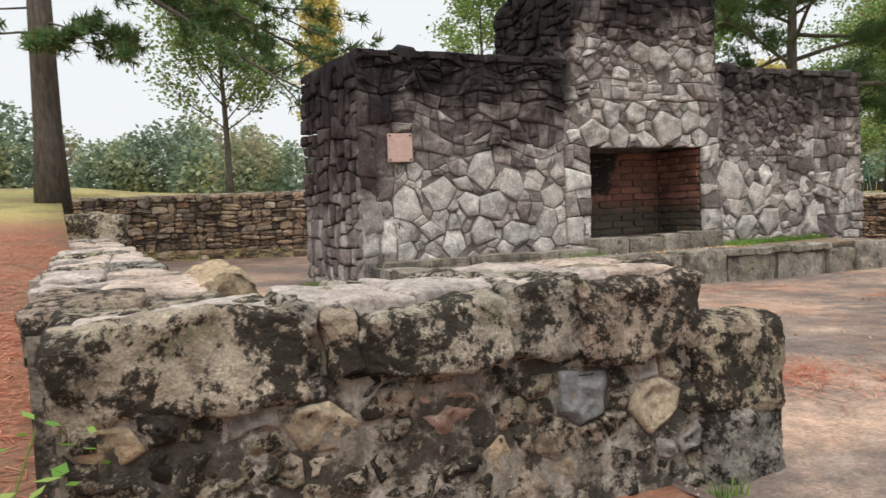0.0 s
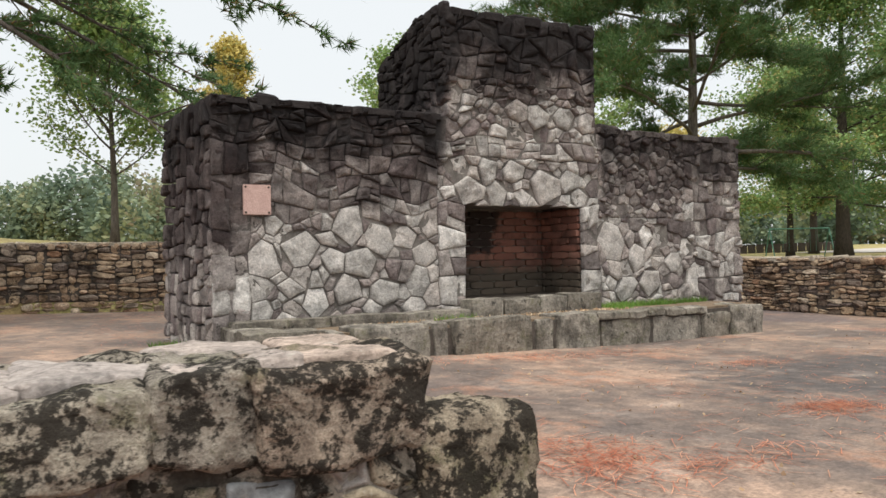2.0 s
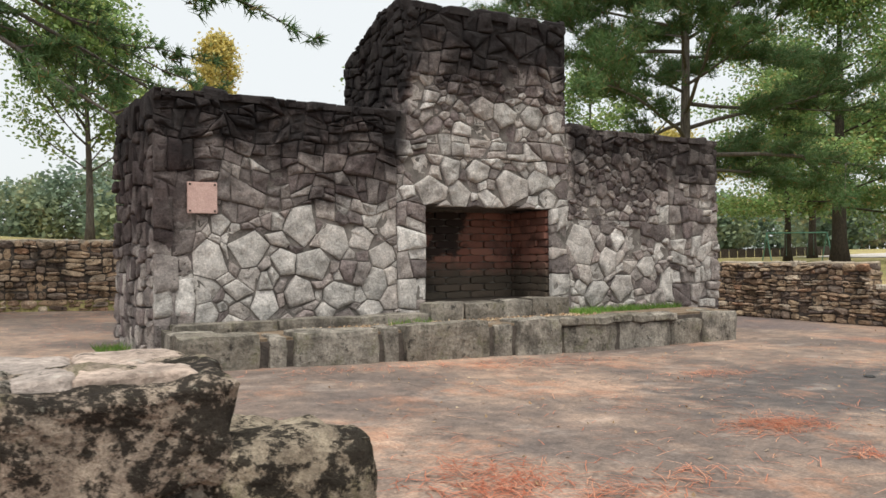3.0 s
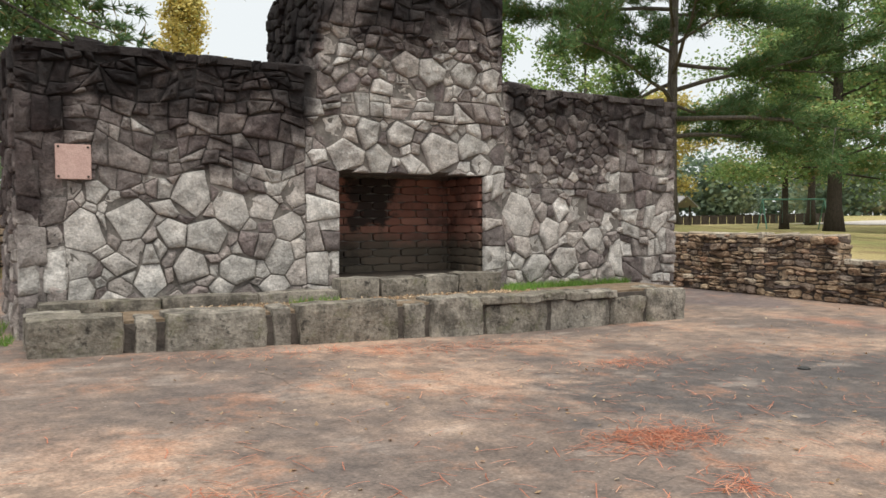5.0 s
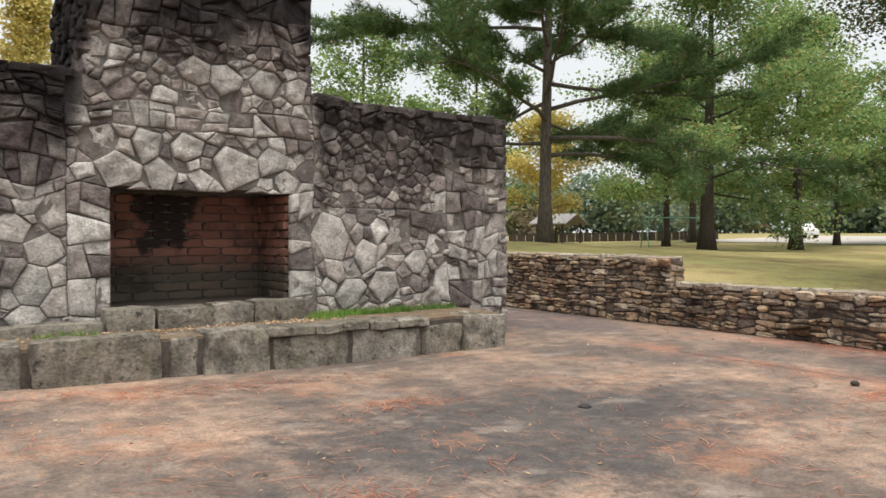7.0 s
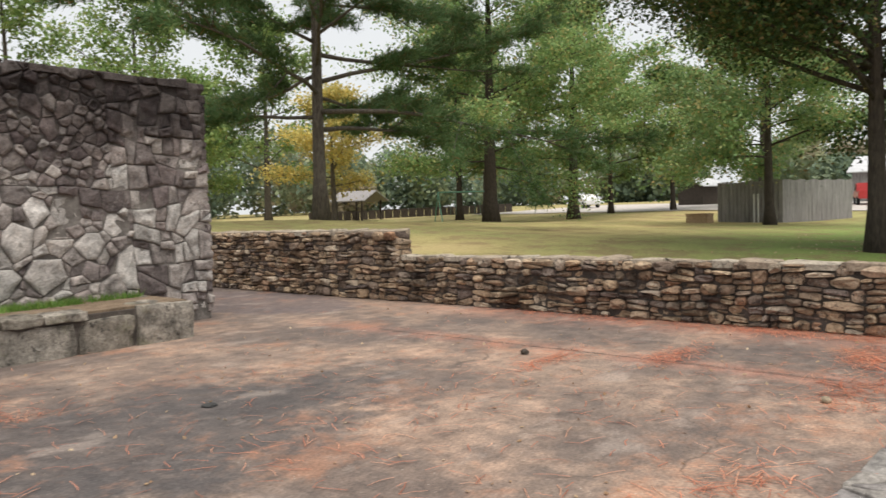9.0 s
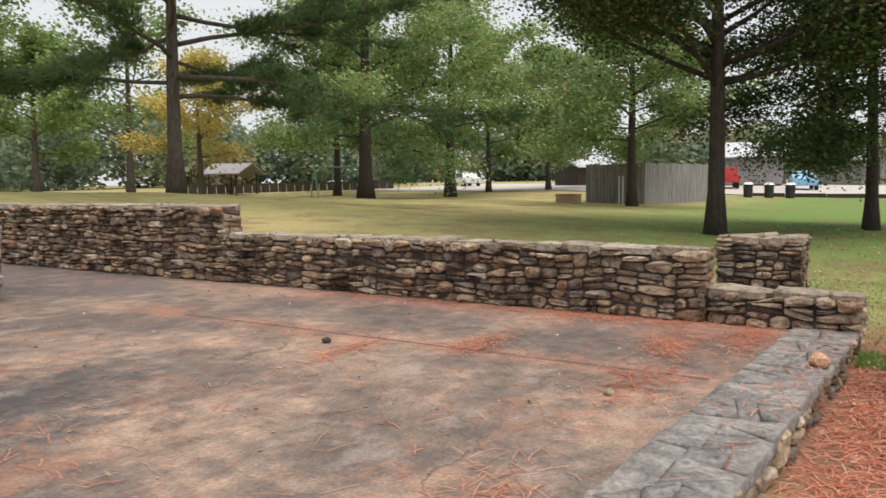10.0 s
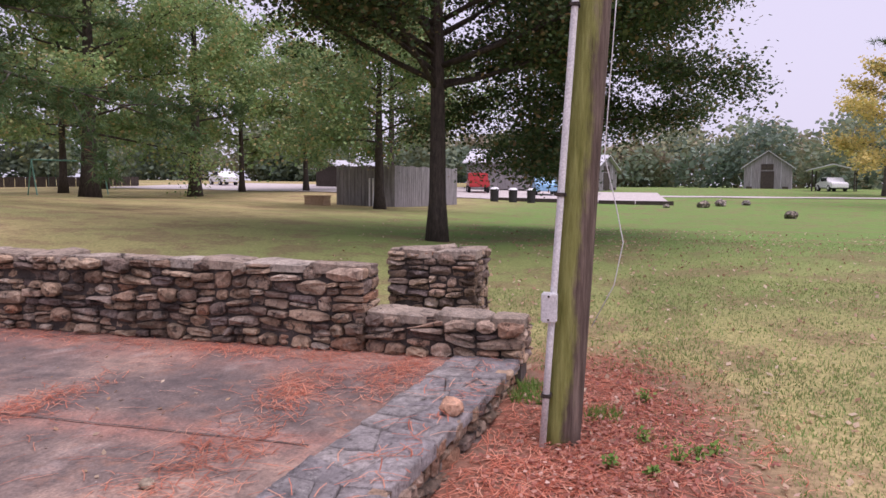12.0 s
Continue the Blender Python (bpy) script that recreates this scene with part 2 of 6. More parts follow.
    col = mixed(m, 1.0, col, ramp(m, c, [(0.3, (0.6, 0.6, 0.6)), (0.7, (1.35, 1.35, 1.35))]), "MULTIPLY")
    chips = nd(m, "TexVoronoi", {"Vector": place(m), "Scale": 26.0}).outputs[0]
    col = mixed(m, calc(m, "MULTIPLY", calc(m, "SUBTRACT", 1.0, band(m, chips, 0.08, 0.14)), band(m, b, 0.5, 0.62)), col, (0.45, 0.4, 0.35))
    bent = nd(m, "VectorMath", {0: place(m), 1: nd(m, "VectorMath", {0: nd(m, "TexNoise", {"Vector": place(m), "Scale": 1.1, "Detail": 6.0}).outputs[1], 1: (0.9, 0.9, 0.0)}, operation="MULTIPLY").outputs[0]}, operation="ADD").outputs[0]
    seam = nd(m, "TexVoronoi", {"Vector": bent, "Scale": 0.42}, feature="DISTANCE_TO_EDGE").outputs[0]
    line = calc(m, "MULTIPLY", calc(m, "SUBTRACT", 1.0, band(m, seam, 0.001, 0.0035)), band(m, grain(m, 0.8), 0.5, 0.6))
    col = mixed(m, calc(m, "MULTIPLY", line, 0.55), col, (0.05, 0.042, 0.038))
    rough = nd(m, "MapRange", {0: b, 1: 0.3, 2: 0.7, 3: 0.6, 4: 0.9}).outputs[0]
    return finish(m, col, calc(m, "ADD", c, b), 0.25, 0.01, rough)


def ground_material():
    m = material("park_ground", 0.95, 0.15)
    x, y, z = axes(m)
    a, b, c = grain(m, 0.12, 5, 0.6), grain(m, 0.9, 6, 0.7), grain(m, 22, 5, 0.75)
    grass = ramp(m, a, [(0.35, (0.23, 0.235, 0.10)), (0.52, (0.33, 0.295, 0.135)), (0.66, (0.40, 0.325, 0.17))])
    green = calc(m, "MULTIPLY", band(m, calc(m, "ADD", x, calc(m, "MULTIPLY", b, 6.0)), 17, 30), calc(m, "SUBTRACT", 1.0, band(m, y, 3, 12)))
    grass = mixed(m, calc(m, "MULTIPLY", green, 0.9), grass, (0.11, 0.22, 0.05))
    grass = mixed(m, calc(m, "MULTIPLY", band(m, b, 0.46, 0.6), 0.6), grass, (0.20, 0.135, 0.085))
    grass = mixed(m, 1.0, grass, ramp(m, c, [(0.28, (0.5, 0.5, 0.45)), (0.7, (1.5, 1.45, 1.4))]), "MULTIPLY")
    straw = ramp(m, grain(m, 30, 6, 0.8, None, (1, 1, 1)), [(0.3, (0.096, 0.044, 0.028)), (0.52, (0.272, 0.120, 0.076)), (0.72, (0.416, 0.232, 0.160))])
    straw = mixed(m, calc(m, "MULTIPLY", band(m, b, 0.42, 0.6), 0.8), straw, (0.19, 0.125, 0.09))
    # pine straw lies on the west bank, along the kerb and about the pole
    w = calc(m, "MULTIPLY", calc(m, "SUBTRACT", b, 0.5), 2.6)
    bank = calc(m, "SUBTRACT", 1.0, band(m, calc(m, "ADD", calc(m, "MULTIPLY", y, 0.9), w), 10.5, 14.0))
    bank = calc(m, "MULTIPLY", bank, calc(m, "SUBTRACT", 1.0, band(m, x, 8, 12)))
    dx, dy = calc(m, "SUBTRACT", x, 13.6), calc(m, "SUBTRACT", y, -0.45)
    d = calc(m, "SQRT", calc(m, "ADD", calc(m, "MULTIPLY", calc(m, "MULTIPLY", dx, dx), 0.17), calc(m, "MULTIPLY", dy, dy)))
    kerb = calc(m, "SUBTRACT", 1.0, band(m, calc(m, "ADD", d, calc(m, "MULTIPLY", w, 0.5)), 0.9, 1.5))
    f = calc(m, "MAXIMUM", bank, kerb)
    col = mixed(m, f, grass, straw)
    return finish(m, col, c, 0.6, 0.03)


M_PATIO, M_GROUND = patio_material(), ground_material()
M_BARK = plain_noise("grey_brown_bark", (0.06, 0.05, 0.045), (0.19, 0.165, 0.14), 5, strength=1.0, dist=0.05, stretch=(3, 3, 0.7))
M_DARKBARK = plain_noise("dark_bark", (0.03, 0.025, 0.022), (0.10, 0.08, 0.065), 6, strength=1.0, dist=0.04, stretch=(3, 3, 0.7))


def leaf_material(name, stops, rough=0.6, patch=0.0):
    m = material(name, rough, 0.25)
    pick = chance(m)
    if patch:
        pick = calc(m, "ADD", calc(m, "MULTIPLY", pick, 0.3), band(m, grain(m, patch, 3), 0.3, 0.75), True)
    col = ramp(m, pick, stops)
    col = mixed(m, 1.0, col, ramp(m, grain(m, 0.6, 4, 0.6), [(0.3, (0.7, 0.7, 0.7)), (0.7, (1.25, 1.25, 1.25))]), "MULTIPLY")
    b = m.node_tree.nodes["Principled BSDF"]
    t = nd(m, "BsdfTranslucent", {0: col})
    s = nd(m, "MixShader", {0: 0.35, 1: b.outputs[0], 2: t.outputs[0]})
    m.node_tree.links.new(s.outputs[0], m.node_tree.nodes["Material Output"].inputs[0])
    return finish(m, col)


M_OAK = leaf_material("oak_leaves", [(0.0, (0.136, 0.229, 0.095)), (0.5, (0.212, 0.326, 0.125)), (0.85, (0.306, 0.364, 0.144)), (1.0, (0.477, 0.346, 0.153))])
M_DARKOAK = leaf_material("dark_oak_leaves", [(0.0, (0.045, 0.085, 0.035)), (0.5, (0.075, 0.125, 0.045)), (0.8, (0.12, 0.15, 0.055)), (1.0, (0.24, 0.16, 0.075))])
# brighter copy of oak_leaves: stronger light on two crowns, put into the colour
M_OAKLIT = leaf_material("lit_oak_leaves", [(0.0, (0.17, 0.28, 0.11)), (0.5, (0.26, 0.40, 0.15)), (0.85, (0.37, 0.44, 0.17)), (1.0, (0.55, 0.42, 0.19))])
M_LIGHTLEAF = leaf_material("light_green_leaves", [(0.0, (0.166, 0.262, 0.083)), (0.6, (0.235, 0.344, 0.124)), (1.0, (0.331, 0.359, 0.124))])
M_YELLOW = leaf_material("yellow_leaves", [(0.0, (0.58, 0.46, 0.14)), (0.6, (0.70, 0.57, 0.2)), (1.0, (0.40, 0.42, 0.16))])
M_NEEDLE = leaf_material("pine_needles", [(0.0, (0.066, 0.132, 0.050)), (0.6, (0.099, 0.176, 0.066)), (0.9, (0.143, 0.198, 0.077)), (1.0, (0.275, 0.154, 0.077))])
# distance haze is painted in: leaf colours paler and bluer than real foliage
M_WOODS = leaf_material("haze_tinted_woods", [(0.0, (0.13, 0.19, 0.15)), (0.4, (0.19, 0.255, 0.18)), (0.7, (0.27, 0.315, 0.19)), (0.88, (0.34, 0.335, 0.19)), (1.0, (0.33, 0.28, 0.20))], patch=0.06)


# ---- building helpers ----
def mesh_of(name, verts, faces, mat=None, smooth=False):
    me = bpy.data.meshes.new(name)
    me.from_pydata([tuple(map(float, v)) for v in verts], [], faces)
    if mat:
        me.materials.append(mat)
    if smooth:
        me.polygons.foreach_set("use_smooth", [True] * len(me.polygons))
    me.update()
    return me


def from_arrays(name, verts, faces, mat, smooth=False):
    """Fast mesh from a vertex array and an array of equal-sided faces."""
    me = bpy.data.meshes.new(name)
    k = faces.shape[1]
    me.vertices.add(len(verts))
    me.vertices.foreach_set("co", np.asarray(verts, np.float32).ravel())
    me.loops.add(faces.size)
    me.loops.foreach_set("vertex_index", faces.astype(np.int32).ravel())
    me.polygons.add(len(faces))
    me.polygons.foreach_set("loop_start", np.arange(0, faces.size, k, dtype=np.int32))
    me.materials.append(mat)
    me.update(calc_edges=True)
    if smooth:
        me.polygons.foreach_set("use_smooth", [True] * len(faces))
    me.validate()
    return me


def thing(name, at, label, category, group="", kind=""):
    ob = new(name)
    ob.location = at
    ob.empty_display_size = 0.1
    return tagged(ob, label, category, group, kind)


def child(name, me, parent, label="", at=None):
    ob = new(name, me)
    ob.parent = parent
    if at is not None:
        ob.location = at
    if label:
        tagged(ob, label)
    return ob


def origin(ob):
    return Vector(ob.location) + (origin(ob.parent) if ob.parent else Vector())


def part(name, bm, mat, parent, label=""):
    """Links a bmesh, modelled in world coordinates, as one part of a thing."""
    o = origin(parent)
    bmesh.ops.translate(bm, vec=-o, verts=bm.verts)
    me = bpy.data.meshes.new(name)
    bm.to_mesh(me)
    bm.free()
    me.materials.append(mat)
    return child(name, me, parent, label)


def box(x0, y0, z0, x1, y1, z1, bevel=0.0, bm=None):
    own = bm is None
    bm = bm or bmesh.new()
    r = bmesh.ops.create_cube(bm, size=1.0)["verts"]
    bmesh.ops.scale(bm, vec=(x1 - x0, y1 - y0, z1 - z0), verts=r)
    bmesh.ops.translate(bm, vec=((x0 + x1) / 2, (y0 + y1) / 2, (z0 + z1) / 2), verts=r)
    if bevel and own:
        bmesh.ops.bevel(bm, geom=bm.edges[:], offset=bevel, segments=2, affect="EDGES")
    return bm


def tube(points, radii, sides=8):
    """A tapered tube along points, as vertices and faces."""
    pts = [Vector(p) for p in points]
    vs, fs = [], []
    for i, p in enumerate(pts):
        d = (pts[min(i + 1, len(pts) - 1)] - pts[max(i - 1, 0)]).normalized()
        a = d.orthogonal().normalized() if abs(d.z) < 0.9 else (Vector((1, 0, 0)) - d * d.x).normalized()
        b = d.cross(a)
        for k in range(sides):
            t = 2 * math.pi * k / sides
            vs.append(p + (a * math.cos(t) + b * math.sin(t)) * radii[i])
    for i in range(len(pts) - 1):
        for k in range(sides):
            q = (k + 1) % sides
            fs.append((i * sides + k, i * sides + q, (i + 1) * sides + q, (i + 1) * sides + k))
    fs.append(tuple(range(sides))[::-1])
    fs.append(tuple((len(pts) - 1) * sides + k for k in range(sides)))
    return vs, fs


def join(into, vs, fs):
    n = len(into[0])
    into[0].extend(vs)
    into[1].extend([tuple(i + n for i in f) for f in fs])


# ---- masonry ----
def clip(poly, a, b, c):
    """The part of a polygon where a*u + b*v <= c."""
    out = []
    for i, p in enumerate(poly):
        q = poly[(i + 1) % len(poly)]
        dp, dq = a * p[0] + b * p[1] - c, a * q[0] + b * q[1] - c
        if dp <= 0:
            out.append(p)
        if (dp < 0 < dq) or (dq < 0 < dp):
            t = dp / (dp - dq)
            out.append((p[0] + t * (q[0] - p[0]), p[1] + t * (q[1] - p[1])))
    return out


def cells(seeds, u0, u1, v0, v1, k=1.0):
    """Rubble: each stone takes the space round its seed (u, v, weight); k > 1 gives longer, flatter stones."""
    s = [(u, v * k, w) for u, v, w in seeds]
    out = []
    for i, (u, v, w) in enumerate(s):
        poly = [(u0, v0 * k), (u1, v0 * k), (u1, v1 * k), (u0, v1 * k)]
        for j, (a, b, e) in enumerate(s):
            if i != j and abs(a - u) < 1.3 and abs(b - v) < 1.3 * k:
                poly = clip(poly, 2 * (a - u), 2 * (b - v), a * a + b * b - e - u * u - v * v + w)
                if len(poly) < 3:
                    break
        out.append([(p[0], p[1] / k) for p in poly] if len(poly) >= 3 else None)
    return out


def area(p):
    return abs(sum(p[i - 1][0] * p[i][1] - p[i][0] * p[i - 1][1] for i in range(len(p)))) / 2


def split(poly, target, k, tilt, rng, out):
    """Breaks a polygon into angular stones of about the target area; k > 1 makes them long and flat."""
    if len(poly) < 3 or area(poly) < 0.0008:
        return
    us, vs = [p[0] for p in poly], [p[1] for p in poly]
    w, h = max(us) - min(us), (max(vs) - min(vs)) * k
    cu, cv = (max(us) + min(us)) / 2, (max(vs) + min(vs)) / 2
    if area(poly) < target(cu, cv) * rng.choice((0.5, 0.8, 1.0, 1.2, 1.7)) and max(w, h) < 2.3 * min(w, h):
        out.append(poly)
        return
    f, th = rng.uniform(-0.17, 0.17), max(-0.3, min(0.3, rng.gauss(0, tilt)))
    if w > h:
        a, b = math.cos(th), math.sin(th)
    else:
        a, b = math.sin(th), math.cos(th)
    c = a * (cu + f * w * (w > h)) + b * (cv + f * h / k * (w <= h))
    for q in (clip(poly, a, b, c), clip(poly, -a, -b, -c)):
        split(q, target, k, tilt, rng, out)


def rounded(poly, rng, amount=0.22):
    out = []
    for i, p in enumerate(poly):
        q = poly[(i + 1) % len(poly)]
        f, g = rng.uniform(0.4, 1.2) * amount, rng.uniform(0.4, 1.2) * amount
        out += [(p[0] + f * (q[0] - p[0]), p[1] + f * (q[1] - p[1])), (q[0] + g * (p[0] - q[0]), q[1] + g * (p[1] - q[1]))]
    return out


def fieldstones(u0, u1, v0, v1, radius, rng, k=1.0, sizes=(0.7, 1.0, 1.3), halve=0.5, given=()):
    """Uneven angular stones of mixed sizes, thrown in at random round the given big ones (u, v, radius); some are cut in two."""
    given = [q for q in given if u0 < q[0] < u1 and v0 < q[1] < v1]
    got, usual = list(given), radius if callable(radius) else (lambda u, v: radius)
    for _ in range(min(int((u1 - u0) * (v1 - v0) / usual(u1, v1) ** 2) * 40, 24000)):
        u, v = rng.uniform(u0, u1), rng.uniform(v0, v1)
        r = usual(u, v) * rng.choice(sizes)
        if all((u - a) ** 2 + ((v - b) * k) ** 2 > (0.8 * (r + s)) ** 2 for a, b, s in got):
            got.append((u, v, r))
    out = []
    for i, p in enumerate(cells([(u, v, r * r) for u, v, r in got], u0, u1, v0, v1, k)):
        if not p:
            continue
        if i < len(given):
            out.append(p)
            continue
        us, vs = [q[0] for q in p], [q[1] for q in p]
        if area(p) > usual(us[0], vs[0]) ** 2 * 2.4 and rng.random() < halve:
            w, h = max(us) - min(us), max(vs) - min(vs)
            th = (0 if w > h * k else 1.57) + rng.gauss(0, 0.45)
            a, b = math.cos(th), math.sin(th)
            c = a * (sum(us) / len(us) + rng.uniform(-0.1, 0.1) * w) + b * (sum(vs) / len(vs) + rng.uniform(-0.1, 0.1) * h)
            out += [q for q in (clip(p, a, b, c), clip(p, -a, -b, -c)) if len(q) > 2 and area(q) > 0.002]
        else:
            out.append(p)
    return out


def angular(poly, rng):
    """A stone broken to four or five sides: its shallowest corners are knocked off."""
    poly, want = list(poly), rng.choice((4, 4, 5, 5, 6))
    limit = 0.09 * area(poly)
    while len(poly) > want:
        n = len(poly)
        k = min(range(n), key=lambda i: area([poly[i - 1], poly[i], poly[(i + 1) % n]]))
        if area([poly[k - 1], poly[k], poly[(k + 1) % n]]) > limit:
            break
        poly.pop(k)
    return poly


def rubble(u0, u1, v0, v1, target, rng, k=1.0, tilt=0.25, coarse=0.8):
    """Rubble masonry over a rectangle, as polygons in (u, v)."""
    if not callable(target):
        size = target
        target = lambda u, v: size
    seeds = [(u + rng.uniform(-0.4, 0.4) * coarse, v + rng.uniform(-0.35, 0.35) * coarse / k, 0)
             for v in np.arange(v0 + coarse / k / 2, v1 + coarse / k / 2, coarse / k) for u in np.arange(u0 + rng.uniform(0.2, 0.8) * coarse, u1 + coarse / 2, coarse)]
    out = []
    for p in cells(seeds, u0, u1, v0, v1, k):
        if p:
            split(p, target, k, tilt, rng, out)
    return out


def courses(length, height, h, asp, rng):
    """Long flat ledge stones in short, broken courses."""
    out, v = [], 0.0
    while v < height - 0.02:
        top = v + h * rng.uniform(1.6, 3.2)
        top = height if height - top < h else top
        u = -rng.uniform(0, 0.5)
        while u < length:
            w = rng.uniform(0.4, 1.1)
            a, b, s = max(u, 0.0), min(u + w, length), rng.uniform(-0.03, 0.03)
            u += w
            if b - a > 0.03:
                split([(a, v), (b, v), (b, top), (a, top)], lambda p, q: h * h * asp, asp * 0.95, 0.1, rng, out)
        v = top
    wavy = lambda p: (p[0], p[1] + (0.3 * h * noise.noise((p[0] * 1.6, p[1] * 2, length)) if 0.02 < p[1] < height - 0.02 else 0))
    return [[wavy(q) for q in p] for p in out]


class Frame3:
    """A wall's face: origin, the way along it, up, and out of it."""
    def __init__(self, o, u, n, v=(0, 0, 1)):
        self.o, self.u, self.n, self.v = Vector(o), Vector(u).normalized(), Vector(n).normalized(), Vector(v).normalized()

    def at(self, a, b, c):
        return self.o + self.u * a + self.v * b + self.n * c


def stone(poly, depth, frm, rng, joint=0.012, soft=0.03, rough=0.012, seg=0.16, inner=0, back=0.05):
    """One stone with a rough, bevelled face. Returns vertices, faces and the middle, or None where it is too small."""
    P = [Vector(p) for p in poly]
    c = sum(P, Vector((0, 0))) / len(P)
    ring = []
    for i, p in enumerate(P):
        q = P[(i + 1) % len(P)]
        n = max(1, int((q - p).length / seg))
        side = Vector((q.y - p.y, p.x - q.x))
        for j in range(n):
            r = p.lerp(q, j / n)
            if j:
                r = r + side * rng.uniform(-0.05, 0.05) / n
            ring.append(r)
    ring = [r + (c - r).normalized() * joint for r in ring]
    size = min((r - c).length for r in ring)
    if size < 0.018 or len(ring) < 4:
        return None
    soft = min(soft, size * 0.5)
    tilt = Vector((rng.uniform(-1, 1), rng.uniform(-1, 1))) * 0.09
    off = rng.uniform(0, 100)
    layers = [(-back, 0.0, 0), (depth * 0.75, soft * 0.15, 0.5), (depth, soft, 1)]
    vs, fs, m = [], [], len(ring)
    for d, ins, r in layers:
        for p in ring:
            L = (c - p).length
            q = p + (c - p) * min(ins / L, 0.6) if L > 1e-5 else p
            e = r * (rough * 2 * noise.noise((q.x * 9 + off, q.y * 9, off)) + rough * noise.noise((q.x * 25 + off, q.y * 25, off)) + tilt.dot(q - c))
            vs.append(frm.at(q.x, q.y, d + e))
    for g in range(inner):
        f = (g + 1) / (inner + 1)
        for p in ring:
            b0 = min(0.6, soft / size)
            q = p.lerp(c, b0 + (1 - b0) * f * 0.95)
            e = rough * 2.4 * noise.noise((q.x * 8 + off, q.y * 8, off)) + rough * 1.2 * noise.noise((q.x * 25 + off, q.y * 25, off)) + tilt.dot(q - c)
            vs.append(frm.at(q.x, q.y, depth + e + 0.006))
    k = len(layers) + inner
    for i in range(k - 1):
        for j in range(m):
            q = (j + 1) % m
            fs.append((i * m + j, i * m + q, (i + 1) * m + q, (i + 1) * m + j))
    vs.append(frm.at(c.x, c.y, depth + rough * rng.uniform(-0.5, 1.0) + 0.006))
    for j in range(m):
        fs.append(((k - 1) * m + j, (k - 1) * m + (j + 1) % m, len(vs) - 1))
    return vs, fs, frm.at(c.x, c.y, 0)


def lay(parent, polys, frm, rng, mats, name="stone", single=True, depth=(0.02, 0.06), curve=0.2, smooth=False, **kw):
    """Lays stones: as single parts, or joined into one mesh."""
    joined, o = ([], []), origin(parent)
    for i, poly in enumerate(polys):
        if not poly:
            continue
        pick = mats[i] if isinstance(mats, list) else mats
        made = stone(rounded(poly, rng, curve), rng.uniform(*depth), frm, rng, **kw)
        if not made:
            continue
        vs, fs, c = made
        if single is True or (callable(single) and single(poly)):
            child(name, mesh_of(name, [v - c for v in vs], fs, pick, smooth), parent, at=c - o)
        else:
            join(joined, [v - o for v in vs], fs)
    if joined[0]:
        ob = child(name + "work", mesh_of(name + "work", *joined, mats[0] if isinstance(mats, list) else mats, smooth), parent)
        tagged(ob, kind="stuff")


M_SLATE = stone_material("blue_grey_slate", [(0.0, (0.20, 0.21, 0.22)), (1.0, (0.25, 0.26, 0.27))], "none", 0.15, 0, 0.6, 0.68)
M_TAN = stone_material("tan_sandstone", [(0.0, (0.36, 0.28, 0.19)), (1.0, (0.43, 0.37, 0.28))], "none", 0.3, 0, 0.8, 0.62)
M_ORANGE = stone_material("orange_sandstone", [(0.0, (0.58, 0.31, 0.18)), (1.0, (0.62, 0.38, 0.25))], "none", 0.2, 0, 0.8, 0.66)
M_RUST = stone_material("rust_sandstone", [(0.0, (0.30, 0.19, 0.15)), (1.0, (0.36, 0.24, 0.19))], "none", 0.4, 0, 0.7, 0.58)


# ---- ground ----
def patio_z(x, y=0.0):
    dip = 0.2 * max(0.0, 1 - math.hypot(x - 2.3, y - 2.5) / 2.1)
    return 0.03 * max(0.0, 8.8 - x) - dip


def west_x(y):
    """How far the patio's west side swings out to the west at y."""
    return -0.07 * min(max(y - 1.5, 0.0), 17.8)


def kerb_y(x):
    """The middle line of the kerb along the patio's south side."""
    return 0.72 - 0.078 * (x - 10.8)


def ground_z(x, y):
    g = np.interp(x, [-20, -1.2, 0.5, 3, 9.5, 14, 24, 48, 105, 400], [0.3, 0.2, 0.03, 0.0, -0.2, -0.26, 0.22, 0.1, 1.4, 2.6])
    n = np.interp(y, [2.5, 22, 60, 300], [0, 1.05, 1.3, 3.5])
    w = np.interp(x, [-30, 0, 15, 25, 41, 80], [2.0, 1.9, 1.45, 1.0, 0.5, 0.4])
    return float(g + n * w + 0.05 * noise.noise((x * 0.25, y * 0.25, 3.0)))


